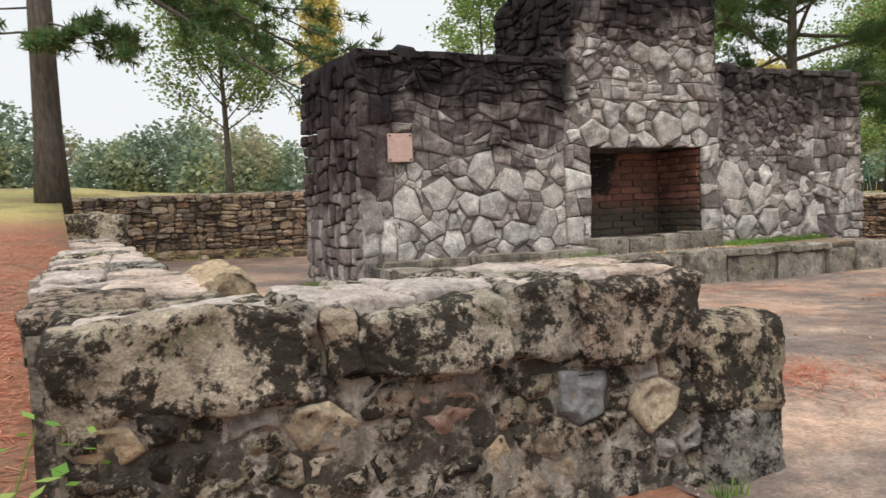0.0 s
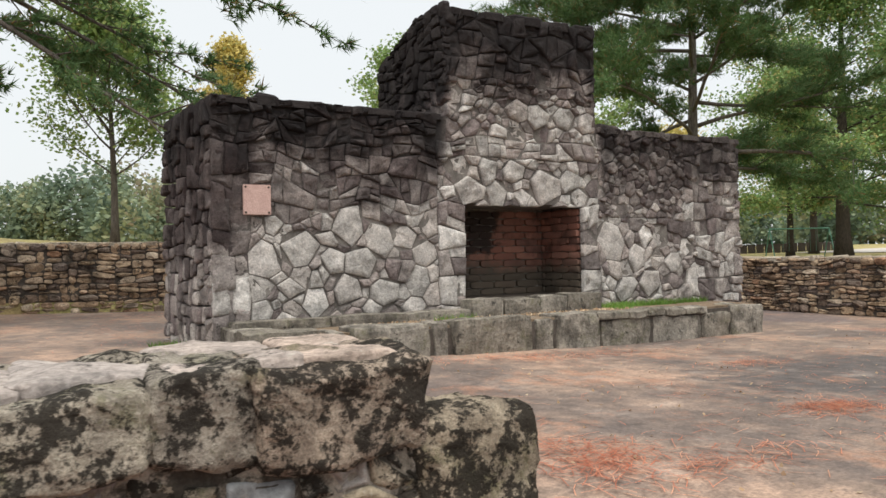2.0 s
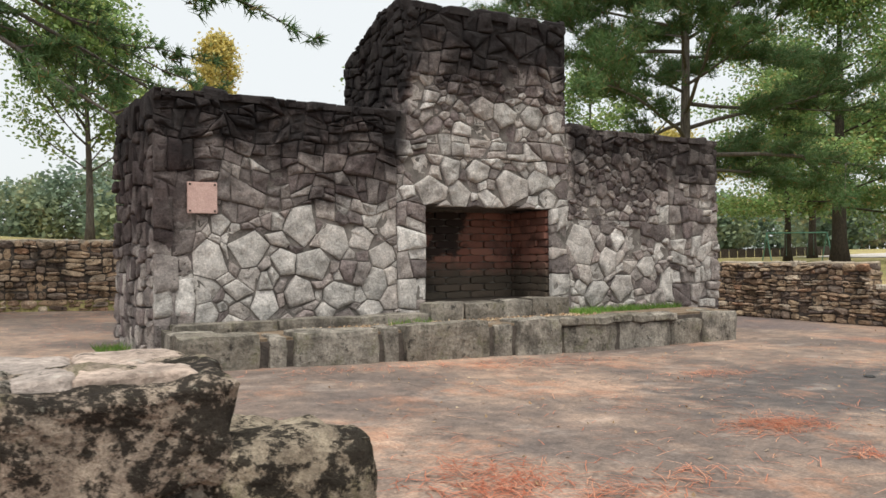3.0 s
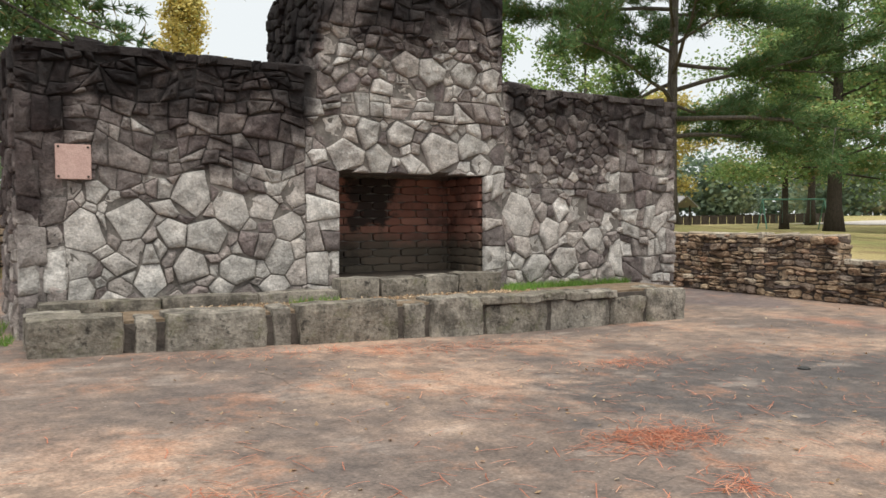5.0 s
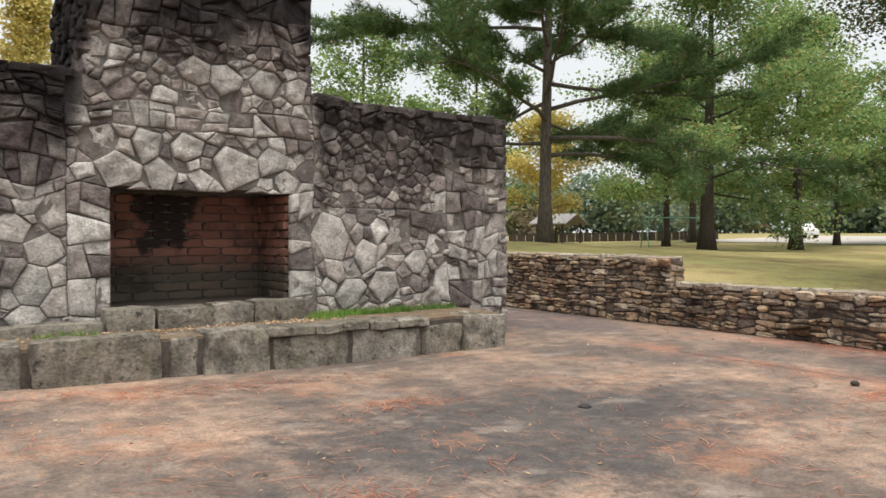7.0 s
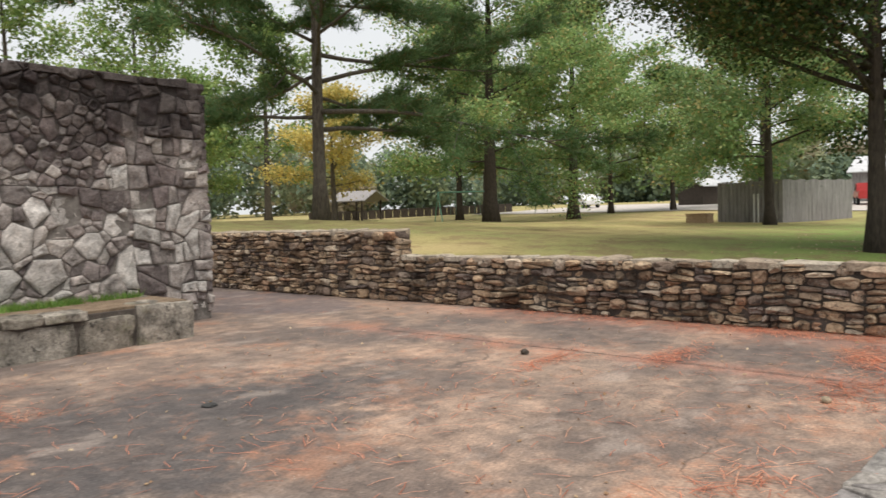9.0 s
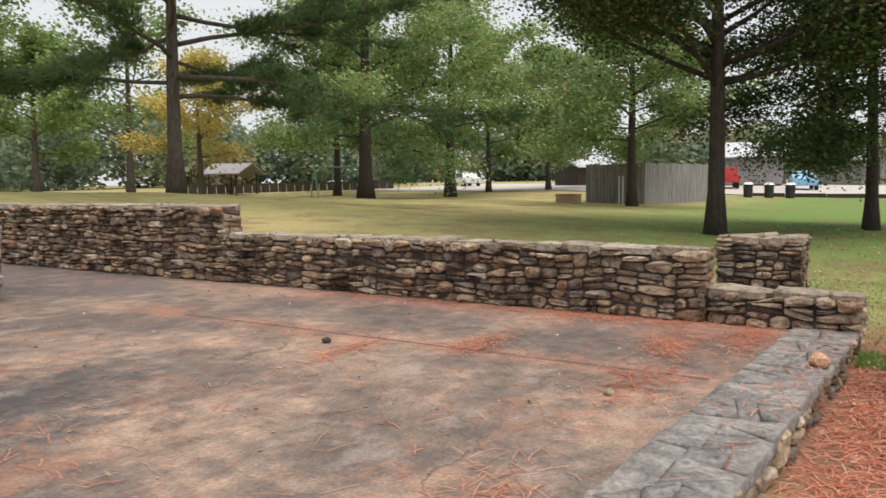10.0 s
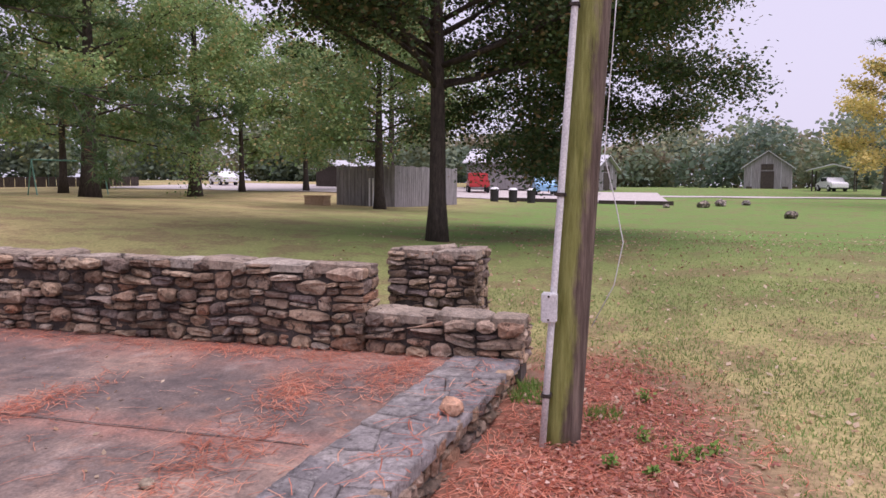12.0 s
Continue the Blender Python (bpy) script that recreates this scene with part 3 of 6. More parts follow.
def build_ground():
    xs = sorted({-900, -400, -180, -100, -60, -40, -30, *np.arange(-24, -0.4, 0.8), -0.05, 0.1, *np.arange(0.8, 2.6, 0.6), 2.15, 2.25, 2.7,
                 *np.arange(3.4, 15.1, 0.6), 15.28, 15.42, *np.arange(16, 40, 0.8), *np.arange(40, 80, 4), 90, 110, 140, 200, 400, 900, 1800})
    ys = sorted({-900, -400, -180, -90, -60, -40, *np.arange(-30, -4, 2), *np.arange(-4, 0.3, 0.4), 0.5, 0.62, *np.arange(1, 19, 0.6), 19.3, 19.45,
                 *np.arange(20, 44, 1.0), 50, 60, 80, 110, 160, 260, 500, 1000, 1800})
    vs, fs = [], []
    for y0 in ys:
        for x in xs:
            line = 3.1 if x < 2.2 else kerb_y(min(max(x, 2.2), 15.3))
            fade = max(0.0, 1 - abs(y0 - 0.56) / 14)
            y = y0 + (line - 0.56) * fade
            inside = -0.05 < x + 0.001 and 0.1 <= x <= 15.28 and 0.62 <= y0 <= 19.3
            x1 = x + west_x(y0) * max(0.0, 1 - abs(x) / 6) if y0 > 2 else x
            z = patio_z(x1, y) - 0.06 if inside else ground_z(x1, y)
            vs.append((x1, y, z))
    n = len(xs)
    for j in range(len(ys) - 1):
        for i in range(n - 1):
            fs.append((j * n + i, j * n + i + 1, (j + 1) * n + i + 1, (j + 1) * n + i))
    ob = new("ground", mesh_of("ground", vs, fs, M_GROUND, True))
    tagged(ob, "autumn lawn with rust-red pine straw and fallen leaves", "ground", kind="structure")


def build_patio():
    vs, fs = [], []
    xs, ts = sorted({-0.1, 2.2, 2.215, *np.arange(0.2, 2.1, 0.4), *np.arange(2.5, 15.3, 0.4), 15.3}), np.linspace(0, 1, 50)
    for t in ts:
        for x in xs:
            y0 = kerb_y(x) + 0.1 if x > 2.21 else 2.95
            y = y0 + t * (19.35 - y0)
            x1 = x + west_x(y) * max(0.0, 1 - max(x, 0) / 6)
            vs.append((x1, y, patio_z(x1, y) + 0.006 * noise.noise((x * 0.8, y * 0.8, 1))))
    n = len(xs)
    for j in range(len(ts) - 1):
        for i in range(n - 1):
            fs.append((j * n + i, j * n + i + 1, (j + 1) * n + i + 1, (j + 1) * n + i))
    ob = new("patio_floor", mesh_of("patio_floor", vs, fs, M_PATIO, True))
    tagged(ob, "worn brown patio paving with dark patches, a painted shadow and red needle dust", "floor", kind="structure")


build_ground()
build_patio()


# ---- stone walls ----
def coping(parent, length, width, frm, rng, mat, size=0.5, single=True, thick=(0.03, 0.06), name="coping_stone", over=0.03, **kw):
    """Flat irregular slabs on a wall's top; frm lies on the top, u along, v across, n up."""
    seeds = [(u, v, 0) for u in np.arange(size / 2, length, size) for v in ([width * 0.5] if width < size * 0.9 else [width * 0.28, width * 0.75])]
    seeds = [(u + rng.uniform(-0.3, 0.3) * size, v + rng.uniform(-0.2, 0.2) * size * (width > size * 0.9), 0) for u, v, _ in seeds]
    lay(parent, cells(seeds, 0, length, -over, width + over), frm, rng, mat, name, single, thick, joint=0.008, soft=0.03, **kw)


def stone_wall(name, label, a, b, thick, z0, z1, rng, h=0.11, asp=2.4, side=1, single=True, mat=None, back=True, ends=(True, True), cope=0.5):
    """A free-standing wall from a to b (plan), its seen face on the line and its body to the side (+1: to the left of a-b)."""
    a, b = Vector((*a, 0)), Vector((*b, 0))
    u = (b - a).normalized()
    across = Vector((-u.y, u.x, 0)) * side
    L = (b - a).length
    t = thing(name, (a + across * thick / 2 + Vector((0, 0, z0))), label, "wall", kind="structure")
    bm = bmesh.new()
    g = 0.03
    ps = [a + u * g + across * g, b - u * g + across * g, b - u * g + across * (thick - g), a + u * g + across * (thick - g)]
    lo = [bm.verts.new((p.x, p.y, z0 - 0.45)) for p in ps]
    hi = [bm.verts.new((p.x, p.y, z1 - 0.03)) for p in ps]
    bm.faces.new(lo[::-1])
    bm.faces.new(hi)
    for i in range(4):
        j = (i + 1) % 4
        bm.faces.new((lo[i], lo[j], hi[j], hi[i]))
    bmesh.ops.recalc_face_normals(bm, faces=bm.faces)
    part("core", bm, M_DARKMORTAR, t)
    mat = mat or M_LEDGE
    H = z1 - z0 - 0.02
    lay(t, courses(L, H, h, asp, rng), Frame3(a + across * g + Vector((0, 0, z0)), u, -across), rng, mat, "stone", single, (0.0, 0.1), curve=0.3, joint=0.008, soft=0.03, rough=0.026)
    if back:
        lay(t, courses(L, H, h, asp, rng), Frame3(b + across * (thick - g) + Vector((0, 0, z0)), -u, across), rng, mat, "stone", False, (0.0, 0.05), joint=0.011)
    if ends[0]:
        lay(t, courses(thick, H, h, asp, rng), Frame3(a + u * g + across * thick + Vector((0, 0, z0)), -across, -u), rng, mat, "stone", single, (0.0, 0.05), joint=0.011)
    if ends[1]:
        lay(t, courses(thick, H, h, asp, rng), Frame3(b - u * g + Vector((0, 0, z0)), across, u), rng, mat, "stone", single, (0.0, 0.05), joint=0.011)
    coping(t, L, thick, Frame3(a + Vector((0, 0, z1 - 0.035)), u, (0, 0, 1), across), rng, M_CAP, cope, single, (0.02, 0.045), over=0.015)
    return t


R = random.Random(11)
stone_wall("wall_east", "low brown ledgestone wall with pale coping stones", (15.15, 8.5), (15.15, 1.46), 0.42, 0.0, 0.76, R, single=True)
stone_wall("wall_east_end", "knee-high end of the brown ledgestone wall", (15.15, 1.46), (15.15, 0.06), 0.42, -0.02, 0.36, R, ends=(False, True))
stone_wall("wall_east_high", "higher run of brown ledgestone wall", (15.10, 15.4), (15.10, 8.5), 0.40, 0.0, 1.17, R, single=lambda p: p[0][0] > 1.0, ends=(False, True))
stone_wall("wall_east_rear", "rear run of brown ledgestone wall", (15.10, 19.3), (15.10, 15.4), 0.40, 0.0, 1.17, R, single=False, ends=(False, False))
stone_wall("wall_north", "dark brown ledgestone retaining wall at the patio's back", (15.1, 19.3), (-1.1, 19.3), 0.45, 0.1, 1.84, R, h=0.17, asp=2.0, side=-1,
           single=lambda p: p[0][0] > 9.5, ends=(False, False))
stone_wall("stone_pillar", "short square pillar of dark ledgestones", (16.15, 1.58), (16.15, 0.68), 0.75, -0.1, 0.82, R, h=0.1, asp=2.2)


def build_kerb(name, xa, xb, single, seed):
    rng = random.Random(seed)
    a, b = Vector((xa, kerb_y(xa) - 0.27, patio_z(xa))), Vector((xb, kerb_y(xb) - 0.27, patio_z(xb)))
    u = (b - a).normalized()
    ac = Vector((-u.y, u.x, 0)).normalized()
    L, w = (b - a).length, 0.54
    t = thing(name, a + ac * w / 2, "low kerb wall of grey flagstones along the patio edge", "wall", kind="structure")
    bm = bmesh.new()
    ps = [a + ac * 0.03, b + ac * 0.03, b + ac * w, a + ac * w]
    lo, hi = [bm.verts.new((p.x, p.y, p.z - 0.8)) for p in ps], [bm.verts.new((p.x, p.y, p.z - 0.012)) for p in ps]
    bm.faces.new(lo[::-1]), bm.faces.new(hi)
    for i in range(4):
        j = (i + 1) % 4
        bm.faces.new((lo[i], lo[j], hi[j], hi[i]))
    part("core", bm, M_FIELDMORTAR, t)
    lay(t, rubble(0, L, -0.02, w, 0.085, rng, 1.1, 0.3, 0.62), Frame3(a + Vector((0, 0, 0.0)), u, u.cross(ac), ac), rng, M_COPING, "flagstone", single, (0.021, 0.028),
        curve=0.05, joint=0.0022, soft=0.006, rough=0.006, seg=0.12, inner=1, smooth=True)
    lay(t, courses(L, 0.42, 0.12, 2.2, rng), Frame3(a + ac * 0.03 + Vector((0, 0, -0.4)), u, -ac), rng, M_LEDGE, "stone", single, (0.01, 0.07), joint=0.01)


build_kerb("kerb_wall", 8.8, 15.15, True, 5)
build_kerb("kerb_wall_west", 2.3, 8.8, False, 6)


# ---- the near wall, with its corner and the west wall ----
def block(parent, name, x0, y0, z0, x1, y1, z1, mat, rng, round_=0.06, rough=0.03, cuts=7, label=""):
    """A big weathered block: a rounded, worn box."""
    bm = box(x0, y0, z0, x1, y1, z1)
    bmesh.ops.subdivide_edges(bm, edges=bm.edges[:], cuts=cuts, use_grid_fill=True)
    r = min(round_, (x1 - x0) * 0.4, (y1 - y0) * 0.4, (z1 - z0) * 0.4)
    for v in bm.verts:
        q = Vector((min(max(v.co.x, x0 + r), x1 - r), min(max(v.co.y, y0 + r), y1 - r), min(max(v.co.z, z0 + r), z1 - r)))
        d = v.co - q
        if d.length > 1e-6:
            v.co = q + d.normalized() * r
    off = rng.uniform(0, 90)
    for v in bm.verts:
        p = v.co
        n = noise.noise_vector((p.x * 1.9 + off, p.y * 1.9, p.z * 1.9)) * rough * 2.2
        n += noise.noise_vector((p.x * 5 + off, p.y * 5, p.z * 5)) * rough * 1.2
        n += noise.noise_vector((p.x * 13 + off, p.y * 13, p.z * 13)) * rough * 0.5
        n += noise.noise_vector((p.x * 34 + off, p.y * 34, p.z * 34)) * rough * 0.22
        v.co = p + n
    return part(name, bm, mat, parent, label)


def build_near_wall():
    rng = random.Random(21)
    t = thing("wall_near", (1.3, 3.1, 0.1), "mossy lichen-covered fieldstone wall with thick cap stones", "wall", kind="structure")
    part("core", box(-0.1, 2.84, -0.5, 2.3, 3.5, 0.9), M_FIELDMORTAR, t)
    part("core", box(2.2, 2.84, -0.5, 2.74, 3.4, 0.64), M_FIELDMORTAR, t)
    # cap stones, with thin worn slabs on their tops
    for x0, x1, z0, z1, d in ((-0.2, 0.57, 0.64, 0.935, 0.0), (0.55, 0.68, 0.80, 0.935, 0.02), (0.565, 0.69, 0.66, 0.81, 0.03), (0.67, 0.82, 0.70, 0.945, 0.012), (0.79, 1.38, 0.70, 0.955, -0.005),
                              (1.35, 1.72, 0.68, 0.965, 0.004), (1.69, 2.31, 0.62, 0.975, -0.008)):
        block(t, "cap_stone", x0, 2.77 + d, z0, x1, 3.5, z1, M_NEAR, rng, 0.04, 0.03, 20 if x1 - x0 > 0.3 else 9)
    for x0, x1, y0, y1, z in ((-0.13, 0.24, 2.87, 3.2, 0.975), (0.2, 0.56, 2.92, 3.5, 0.965), (0.58, 1.02, 2.86, 3.5, 0.985), (1.0, 1.44, 2.9, 3.5, 0.99), (1.42, 1.88, 2.85, 3.5, 1.0), (1.86, 2.24, 2.88, 3.48, 1.005)):
        block(t, "top_slab", x0, y0, z - 0.10, x1, y1, z - 0.015, M_TOPSLAB, rng, 0.025, 0.017, 14)
    block(t, "cap_stone", 2.25, 2.75, 0.32, 2.80, 3.4, 0.74, M_NEAR, rng, 0.07, 0.03, 18)
    block(t, "cap_stone", 2.28, 2.76, -0.1, 2.82, 3.4, 0.36, M_NEAR, rng, 0.06, 0.03, 16)
    vs, n = [], 90
    for iz in range(36):
        for ix in range(n):
            x, z = -0.16 + 2.94 * ix / (n - 1), -0.4 + 1.16 * iz / 35
            e = 0.022 * noise.noise((x * 3, z * 3, 5)) + 0.018 * noise.noise((x * 9, z * 9, 2)) + 0.012 * noise.noise((x * 25, z * 25, 2))
            vs.append((x - 1.3, 2.812 + e - 3.1, min(z, 0.72) - 0.1))
    fs = [(k * n + q, k * n + q + 1, (k + 1) * n + q + 1, (k + 1) * n + q) for k in range(35) for q in range(n - 1)]
    child("mortar_face", mesh_of("mortar_face", vs, fs, M_FIELDMORTAR, True), t, "streaked, lichen-blackened mortar")
    # stones that stand out by colour and size: place, half size, kind
    marked = ((1.7, 0.52, 0.15, M_SLATE), (0.64, 0.54, 0.11, M_TAN), (2.05, 0.41, 0.13, M_TAN), (1.11, 0.53, 0.13, M_RUST), (1.33, 0.33, 0.06, M_TAN), (1.61, 0.2, 0.055, M_TAN),
              (1.21, 0.67, 0.07, M_COPING), (-0.02, 0.58, 0.10, M_TAN), (1.57, 0.36, 0.10, M_NEAR), (2.24, 0.24, 0.06, M_COPING), (2.11, 0.22, 0.06, M_COPING), (0.4, 0.62, 0.09, M_COPING),
              (0.3, 0.44, 0.11, M_NEAR), (0.9, 0.6, 0.09, M_NEAR), (2.0, 0.6, 0.08, M_COPING), (0.02, 0.38, 0.12, M_NEAR))
    face = fieldstones(-0.15, 2.3, -0.25, 0.72, 0.11, rng, 1.2, (0.6, 0.9, 1.3), 0.4, [q[:3] for q in marked])
    frm = Frame3((0, 2.82, 0), (1, 0, 0), (0, -1, 0))
    for i, p in enumerate(face):
        known = i < len(marked)
        lay(t, [angular(p, rng)], frm, rng, marked[i][3] if known else M_NEAR, "stone", True, (0.012, 0.026) if known else (-0.012, 0.022), joint=0.004, soft=0.02, rough=0.02, seg=0.035, inner=4, curve=0.07, smooth=True)
    for polys, frm in ((fieldstones(2.78, 3.45, -0.2, 0.3, 0.1, rng), Frame3((2.74, 0, 0), (0, 1, 0), (1, 0, 0))),
                       (fieldstones(-3.45, -2.78, -0.2, 0.7, 0.1, rng), Frame3((-0.1, 0, 0), (0, -1, 0), (-1, 0, 0)))):
        lay(t, polys, frm, rng, M_NEAR, "stone", True, (-0.01, 0.055), joint=0.016, soft=0.05, rough=0.022, seg=0.05, inner=4, smooth=True)
    w = thing("wall_west", (0.0, 7.0, 0.2), "mossy fieldstone wall with rough flat cap slabs", "wall", kind="structure")
    part("core", box(-0.3, 3.48, -0.5, 0.42, 6.5, 0.86), M_FIELDMORTAR, w)
    part("core", box(-0.62, 6.48, -0.5, 0.16, 11.6, 0.86), M_FIELDMORTAR, w)
    part("core", box(-0.95, 11.5, -0.5, -0.16, 16.9, 0.86), M_FIELDMORTAR, w)
    for i, y in enumerate(np.arange(3.5, 15.8, 0.62)):
        s = -0.058 * (y - 3.5)
        n = rng.uniform(0.3, 0.5)
        for x0, x1 in ((-0.34, -0.34 + n), (-0.33 + n, 0.44)):
            block(w, "cap_stone", x0 + s, y, 0.74, x1 + s + rng.uniform(-0.04, 0.05), y + 0.61, 0.91 + rng.uniform(0, 0.05), M_TOPSLAB if i % 4 else M_NEAR, rng, 0.035, 0.02, 7)
    block(w, "corner_rock", 0.30, 4.25, 0.35, 0.68, 4.85, 0.98, M_TAN, rng, 0.10, 0.055, 7)
    block(w, "corner_rock", -1.12, 15.9, 0.6, 0.03, 16.9, 1.42, M_NEAR, rng, 0.08, 0.035, 9)
    lay(w, rubble(0, 12.4, 0, 0.8, 0.06, rng, 1.5), Frame3((0.38, 3.5, 0.0), (-0.045, 1, 0), (1, 0.045, 0)), rng, M_NEAR, "stone", False, (0.0, 0.07), joint=0.015)


build_near_wall()


# ---- the fireplace ----
X0, X1, F, BACK, TOP = 2.92, 12.45, 9.65, 11.9, 3.40
CX0, CX1, CTOP = 6.26, 9.05, 4.98
OX0, OX1, OZ0, OZ1 = 6.54, 8.74, 0.72, 2.07


def build_fireplace():
    rng = random.Random(3)
    t = thing("outdoor_fireplace", ((X0 + X1) / 2, (F + BACK) / 2, 0.0), "massive grey rubble-stone outdoor fireplace, blackened towards its broad chimney", "fireplace")
    g, o = 0.04, origin(t)
    for b in ((X0 + g, F + g, -0.3, OX0 - g, BACK - g, TOP - g), (OX1 + g, F + g, -0.3, X1 - g, BACK - g, TOP - g),
              (OX0 - g, F + g, OZ1 + g, OX1 + g, BACK - g, TOP - g), (OX0 - g, F + 1.15, -0.3, OX1 + g, BACK - g, OZ1 + g), (OX0 - g, F + g, -0.3, OX1 + g, F + 1.15, OZ0 - 0.05)):
        part("core", box(*b), M_MORTAR, t)
    bm = box(CX0 + g, F + g, TOP - g, CX1 - g, 12.05, CTOP - 0.03)
    bmesh.ops.bisect_plane(bm, geom=bm.verts[:] + bm.edges[:] + bm.faces[:], plane_co=(0, F + 1.25, CTOP - 0.02), plane_no=(0, 0.36, 1), clear_outer=True)
    bmesh.ops.holes_fill(bm, edges=[e for e in bm.edges if e.is_boundary])
    part("chimney_core", bm, M_MORTAR, t)
    # the front: the big stones that can be told apart, and smaller rubble round them
    west = [(3.59, 1.32, .23), (4.08, 1.46, .25), (4.7, 1.77, .26), (5.28, 2.05, .25), (5.17, 1.54, .22), (5.54, 1.63, .23), (4.85, 1.29, .25), (4.5, 1.27, .18), (3.88, .96, .15), (4.24, .8, .2),
            (4.71, .91, .2), (5.22, .89, .23), (5.88, 1.37, .22), (5.75, 1.0, .2), (3.46, .94, .16), (5.73, 1.97, .16), (4.4, 1.62, .15), (5.02, .62, .14), (4.05, 1.15, .12), (3.72, 1.72, .14)]
    breast = [(6.62, 2.3, .24), (7.1, 2.28, .23), (8.02, 2.36, .32), (8.48, 2.5, .2), (7.11, 2.96, .15), (7.87, 3.48, .22), (8.4, 3.46, .2), (7.45, 2.62, .2), (6.96, 2.62, .19), (8.7, 2.24, .2), (7.56, 2.22, .14), (6.42, 2.66, .2)]
    east = [(9.34, 1.5, .26), (9.3, .86, .16), (9.62, .78, .28), (9.64, 1.16, .14), (10.08, 1.56, .16), (10.44, 1.6, .2), (9.3, 2.95, .15), (10.17, .84, .26), (11.29, .82, .25), (11.12, 1.95, .14),
            (11.05, 1.41, .2), (12.03, 1.02, .26), (9.85, 1.3, .18), (10.7, 1.15, .16)]
    pale = {(u, v): 1 for u, v, r in west + breast + east}
    small, mixed_sizes = (0.5, 0.75, 1.0, 1.25), (0.5, 0.8, 1.1, 1.4)
    faces = fieldstones(3.38, 6.1, 0.12, 2.02, 0.15, rng, 1.05, mixed_sizes, 0.2, west)
    faces += rubble(X0, 3.38, 0.12, 2.85, 0.11, rng, 0.62, 0.05, 0.6)
    faces += rubble(3.38, 6.1, 2.02, 2.85, 0.062, rng, 1.2, 0.18, 0.7) + rubble(X0, 6.1, 2.85, TOP, 0.036, rng, 1.5, 0.2, 0.55)
    faces += rubble(6.1, OX0, 0.12, OZ1, 0.12, rng, 0.85, 0.12, 0.6) + rubble(OX1, 9.08, 0.12, OZ1, 0.11, rng, 0.85, 0.12, 0.6)
    faces += fieldstones(6.1, 9.08, OZ1, 2.8, 0.15, rng, 1.1, mixed_sizes, 0.5, breast)
    faces += rubble(6.1, 9.08, 2.8, 3.1, 0.07, rng, 1.3, 0.12, 0.6)
    faces += [clip(clip(p, -1, 0, -CX0), 1, 0, CX1) for p in fieldstones(6.1, 9.08, 3.1, 3.95, 0.14, rng, 1.2, mixed_sizes, 0.5, breast) + rubble(6.1, 9.08, 3.95, CTOP, 0.085, rng, 1.2, 0.2, 0.7)]
    faces += fieldstones(9.08, 11.3, 0.12, 1.9, 0.135, rng, 0.95, mixed_sizes, 0.15, east) + rubble(11.3, X1, 0.12, 1.9, 0.075, rng, 0.95, 0.1, 0.6)
    faces += fieldstones(9.08, 11.0, 1.9, TOP, 0.11, rng, 0.95, small, 0.15, east) + rubble(11.0, X1, 1.9, TOP, 0.06, rng, 0.95, 0.14, 0.6)
    def shifted(u, v):
        """Bends the joints, but for those at the edges and the opening."""
        free = min(u - X0, X1 - u, max(0.0, (CTOP if CX0 < u < CX1 else TOP) - v), max(abs(u - 7.64) - 1.1, abs(v - 1.3) - 0.77, 0.0))
        free = max(0.0, min(1.0, free / 0.3))
        return u + 0.09 * free * noise.noise((u * 1.7, v * 1.7, 8)), v + 0.17 * free * noise.noise((u * 1.5, v * 1.5, 3))

    faces = [angular([shifted(*q) for q in p], rng) for p in faces if len(p) > 2]
    polys, mats = [], []
    for p in faces:
        cu, cv = sum(q[0] for q in p) / len(p), sum(q[1] for q in p) / len(p)
        near = any(abs(cu - u) < 0.17 and abs(cv - v) < 0.17 for u, v in pale)
        odds = 0.45 if 6.1 < cu < 9.1 and 1.9 < cv < 3.7 else 0.22 if cv < 1.9 and cu > 3.4 else 0.05
        jamb = cv < OZ1 and (6.1 < cu < OX0 or OX1 < cu < 9.08)
        polys.append(p)
        mats.append(M_PALE if near or rng.random() < (0.6 if jamb else odds) else M_GREY)
    frm = Frame3((0, F + g, 0), (1, 0, 0), (0, -1, 0))
    chosen = lambda p: p[0][1] < 2.75 and p[0][0] < 11.0
    order = [i for i, p in enumerate(polys) if p]
    one = [i for i in order if chosen(polys[i])]
    for mm in (M_PALE, M_GREY):
        lay(t, [polys[i] for i in one if mats[i] is mm], frm, rng, mm, "stone", True, (0.0, 0.065), curve=0.05, joint=0.004, soft=0.016, rough=0.016, seg=0.09, inner=2, smooth=True)
        lay(t, [polys[i] for i in order if i not in set(one) and mats[i] is mm], frm, rng, mm, "stone", False, (-0.005, 0.085), curve=0.06, joint=0.009, soft=0.018, rough=0.02, seg=0.1, inner=2, smooth=True)
    # ends, back, chimney sides
    D = BACK - F
    lay(t, rubble(0, D, 0.1, TOP, 0.075, rng, 0.8, 0.1, 0.7), Frame3((X0 + g - 0.24, BACK, 0), (0.24, -D, 0), (-1, -0.1, 0)), rng, M_GREY, "stone", True, (0.02, 0.08), joint=0.012)
    lay(t, rubble(0, D, 0.1, TOP, 0.055, rng, 1.0, 0.15, 0.8), Frame3((X1 - g, F, 0), (0, 1, 0), (1, 0, 0)), rng, M_GREY, "stone", False, (0.02, 0.08), joint=0.012)
    lay(t, rubble(0, X1 - X0, 0.1, TOP, 0.07, rng, 1.2, 0.15, 0.8), Frame3((X1, BACK - g, 0), (-1, 0, 0), (0, 1, 0)), rng, M_GREY, "stone", False, (0.02, 0.07), joint=0.012)
    C, slope = 12.09 - F, 0.36
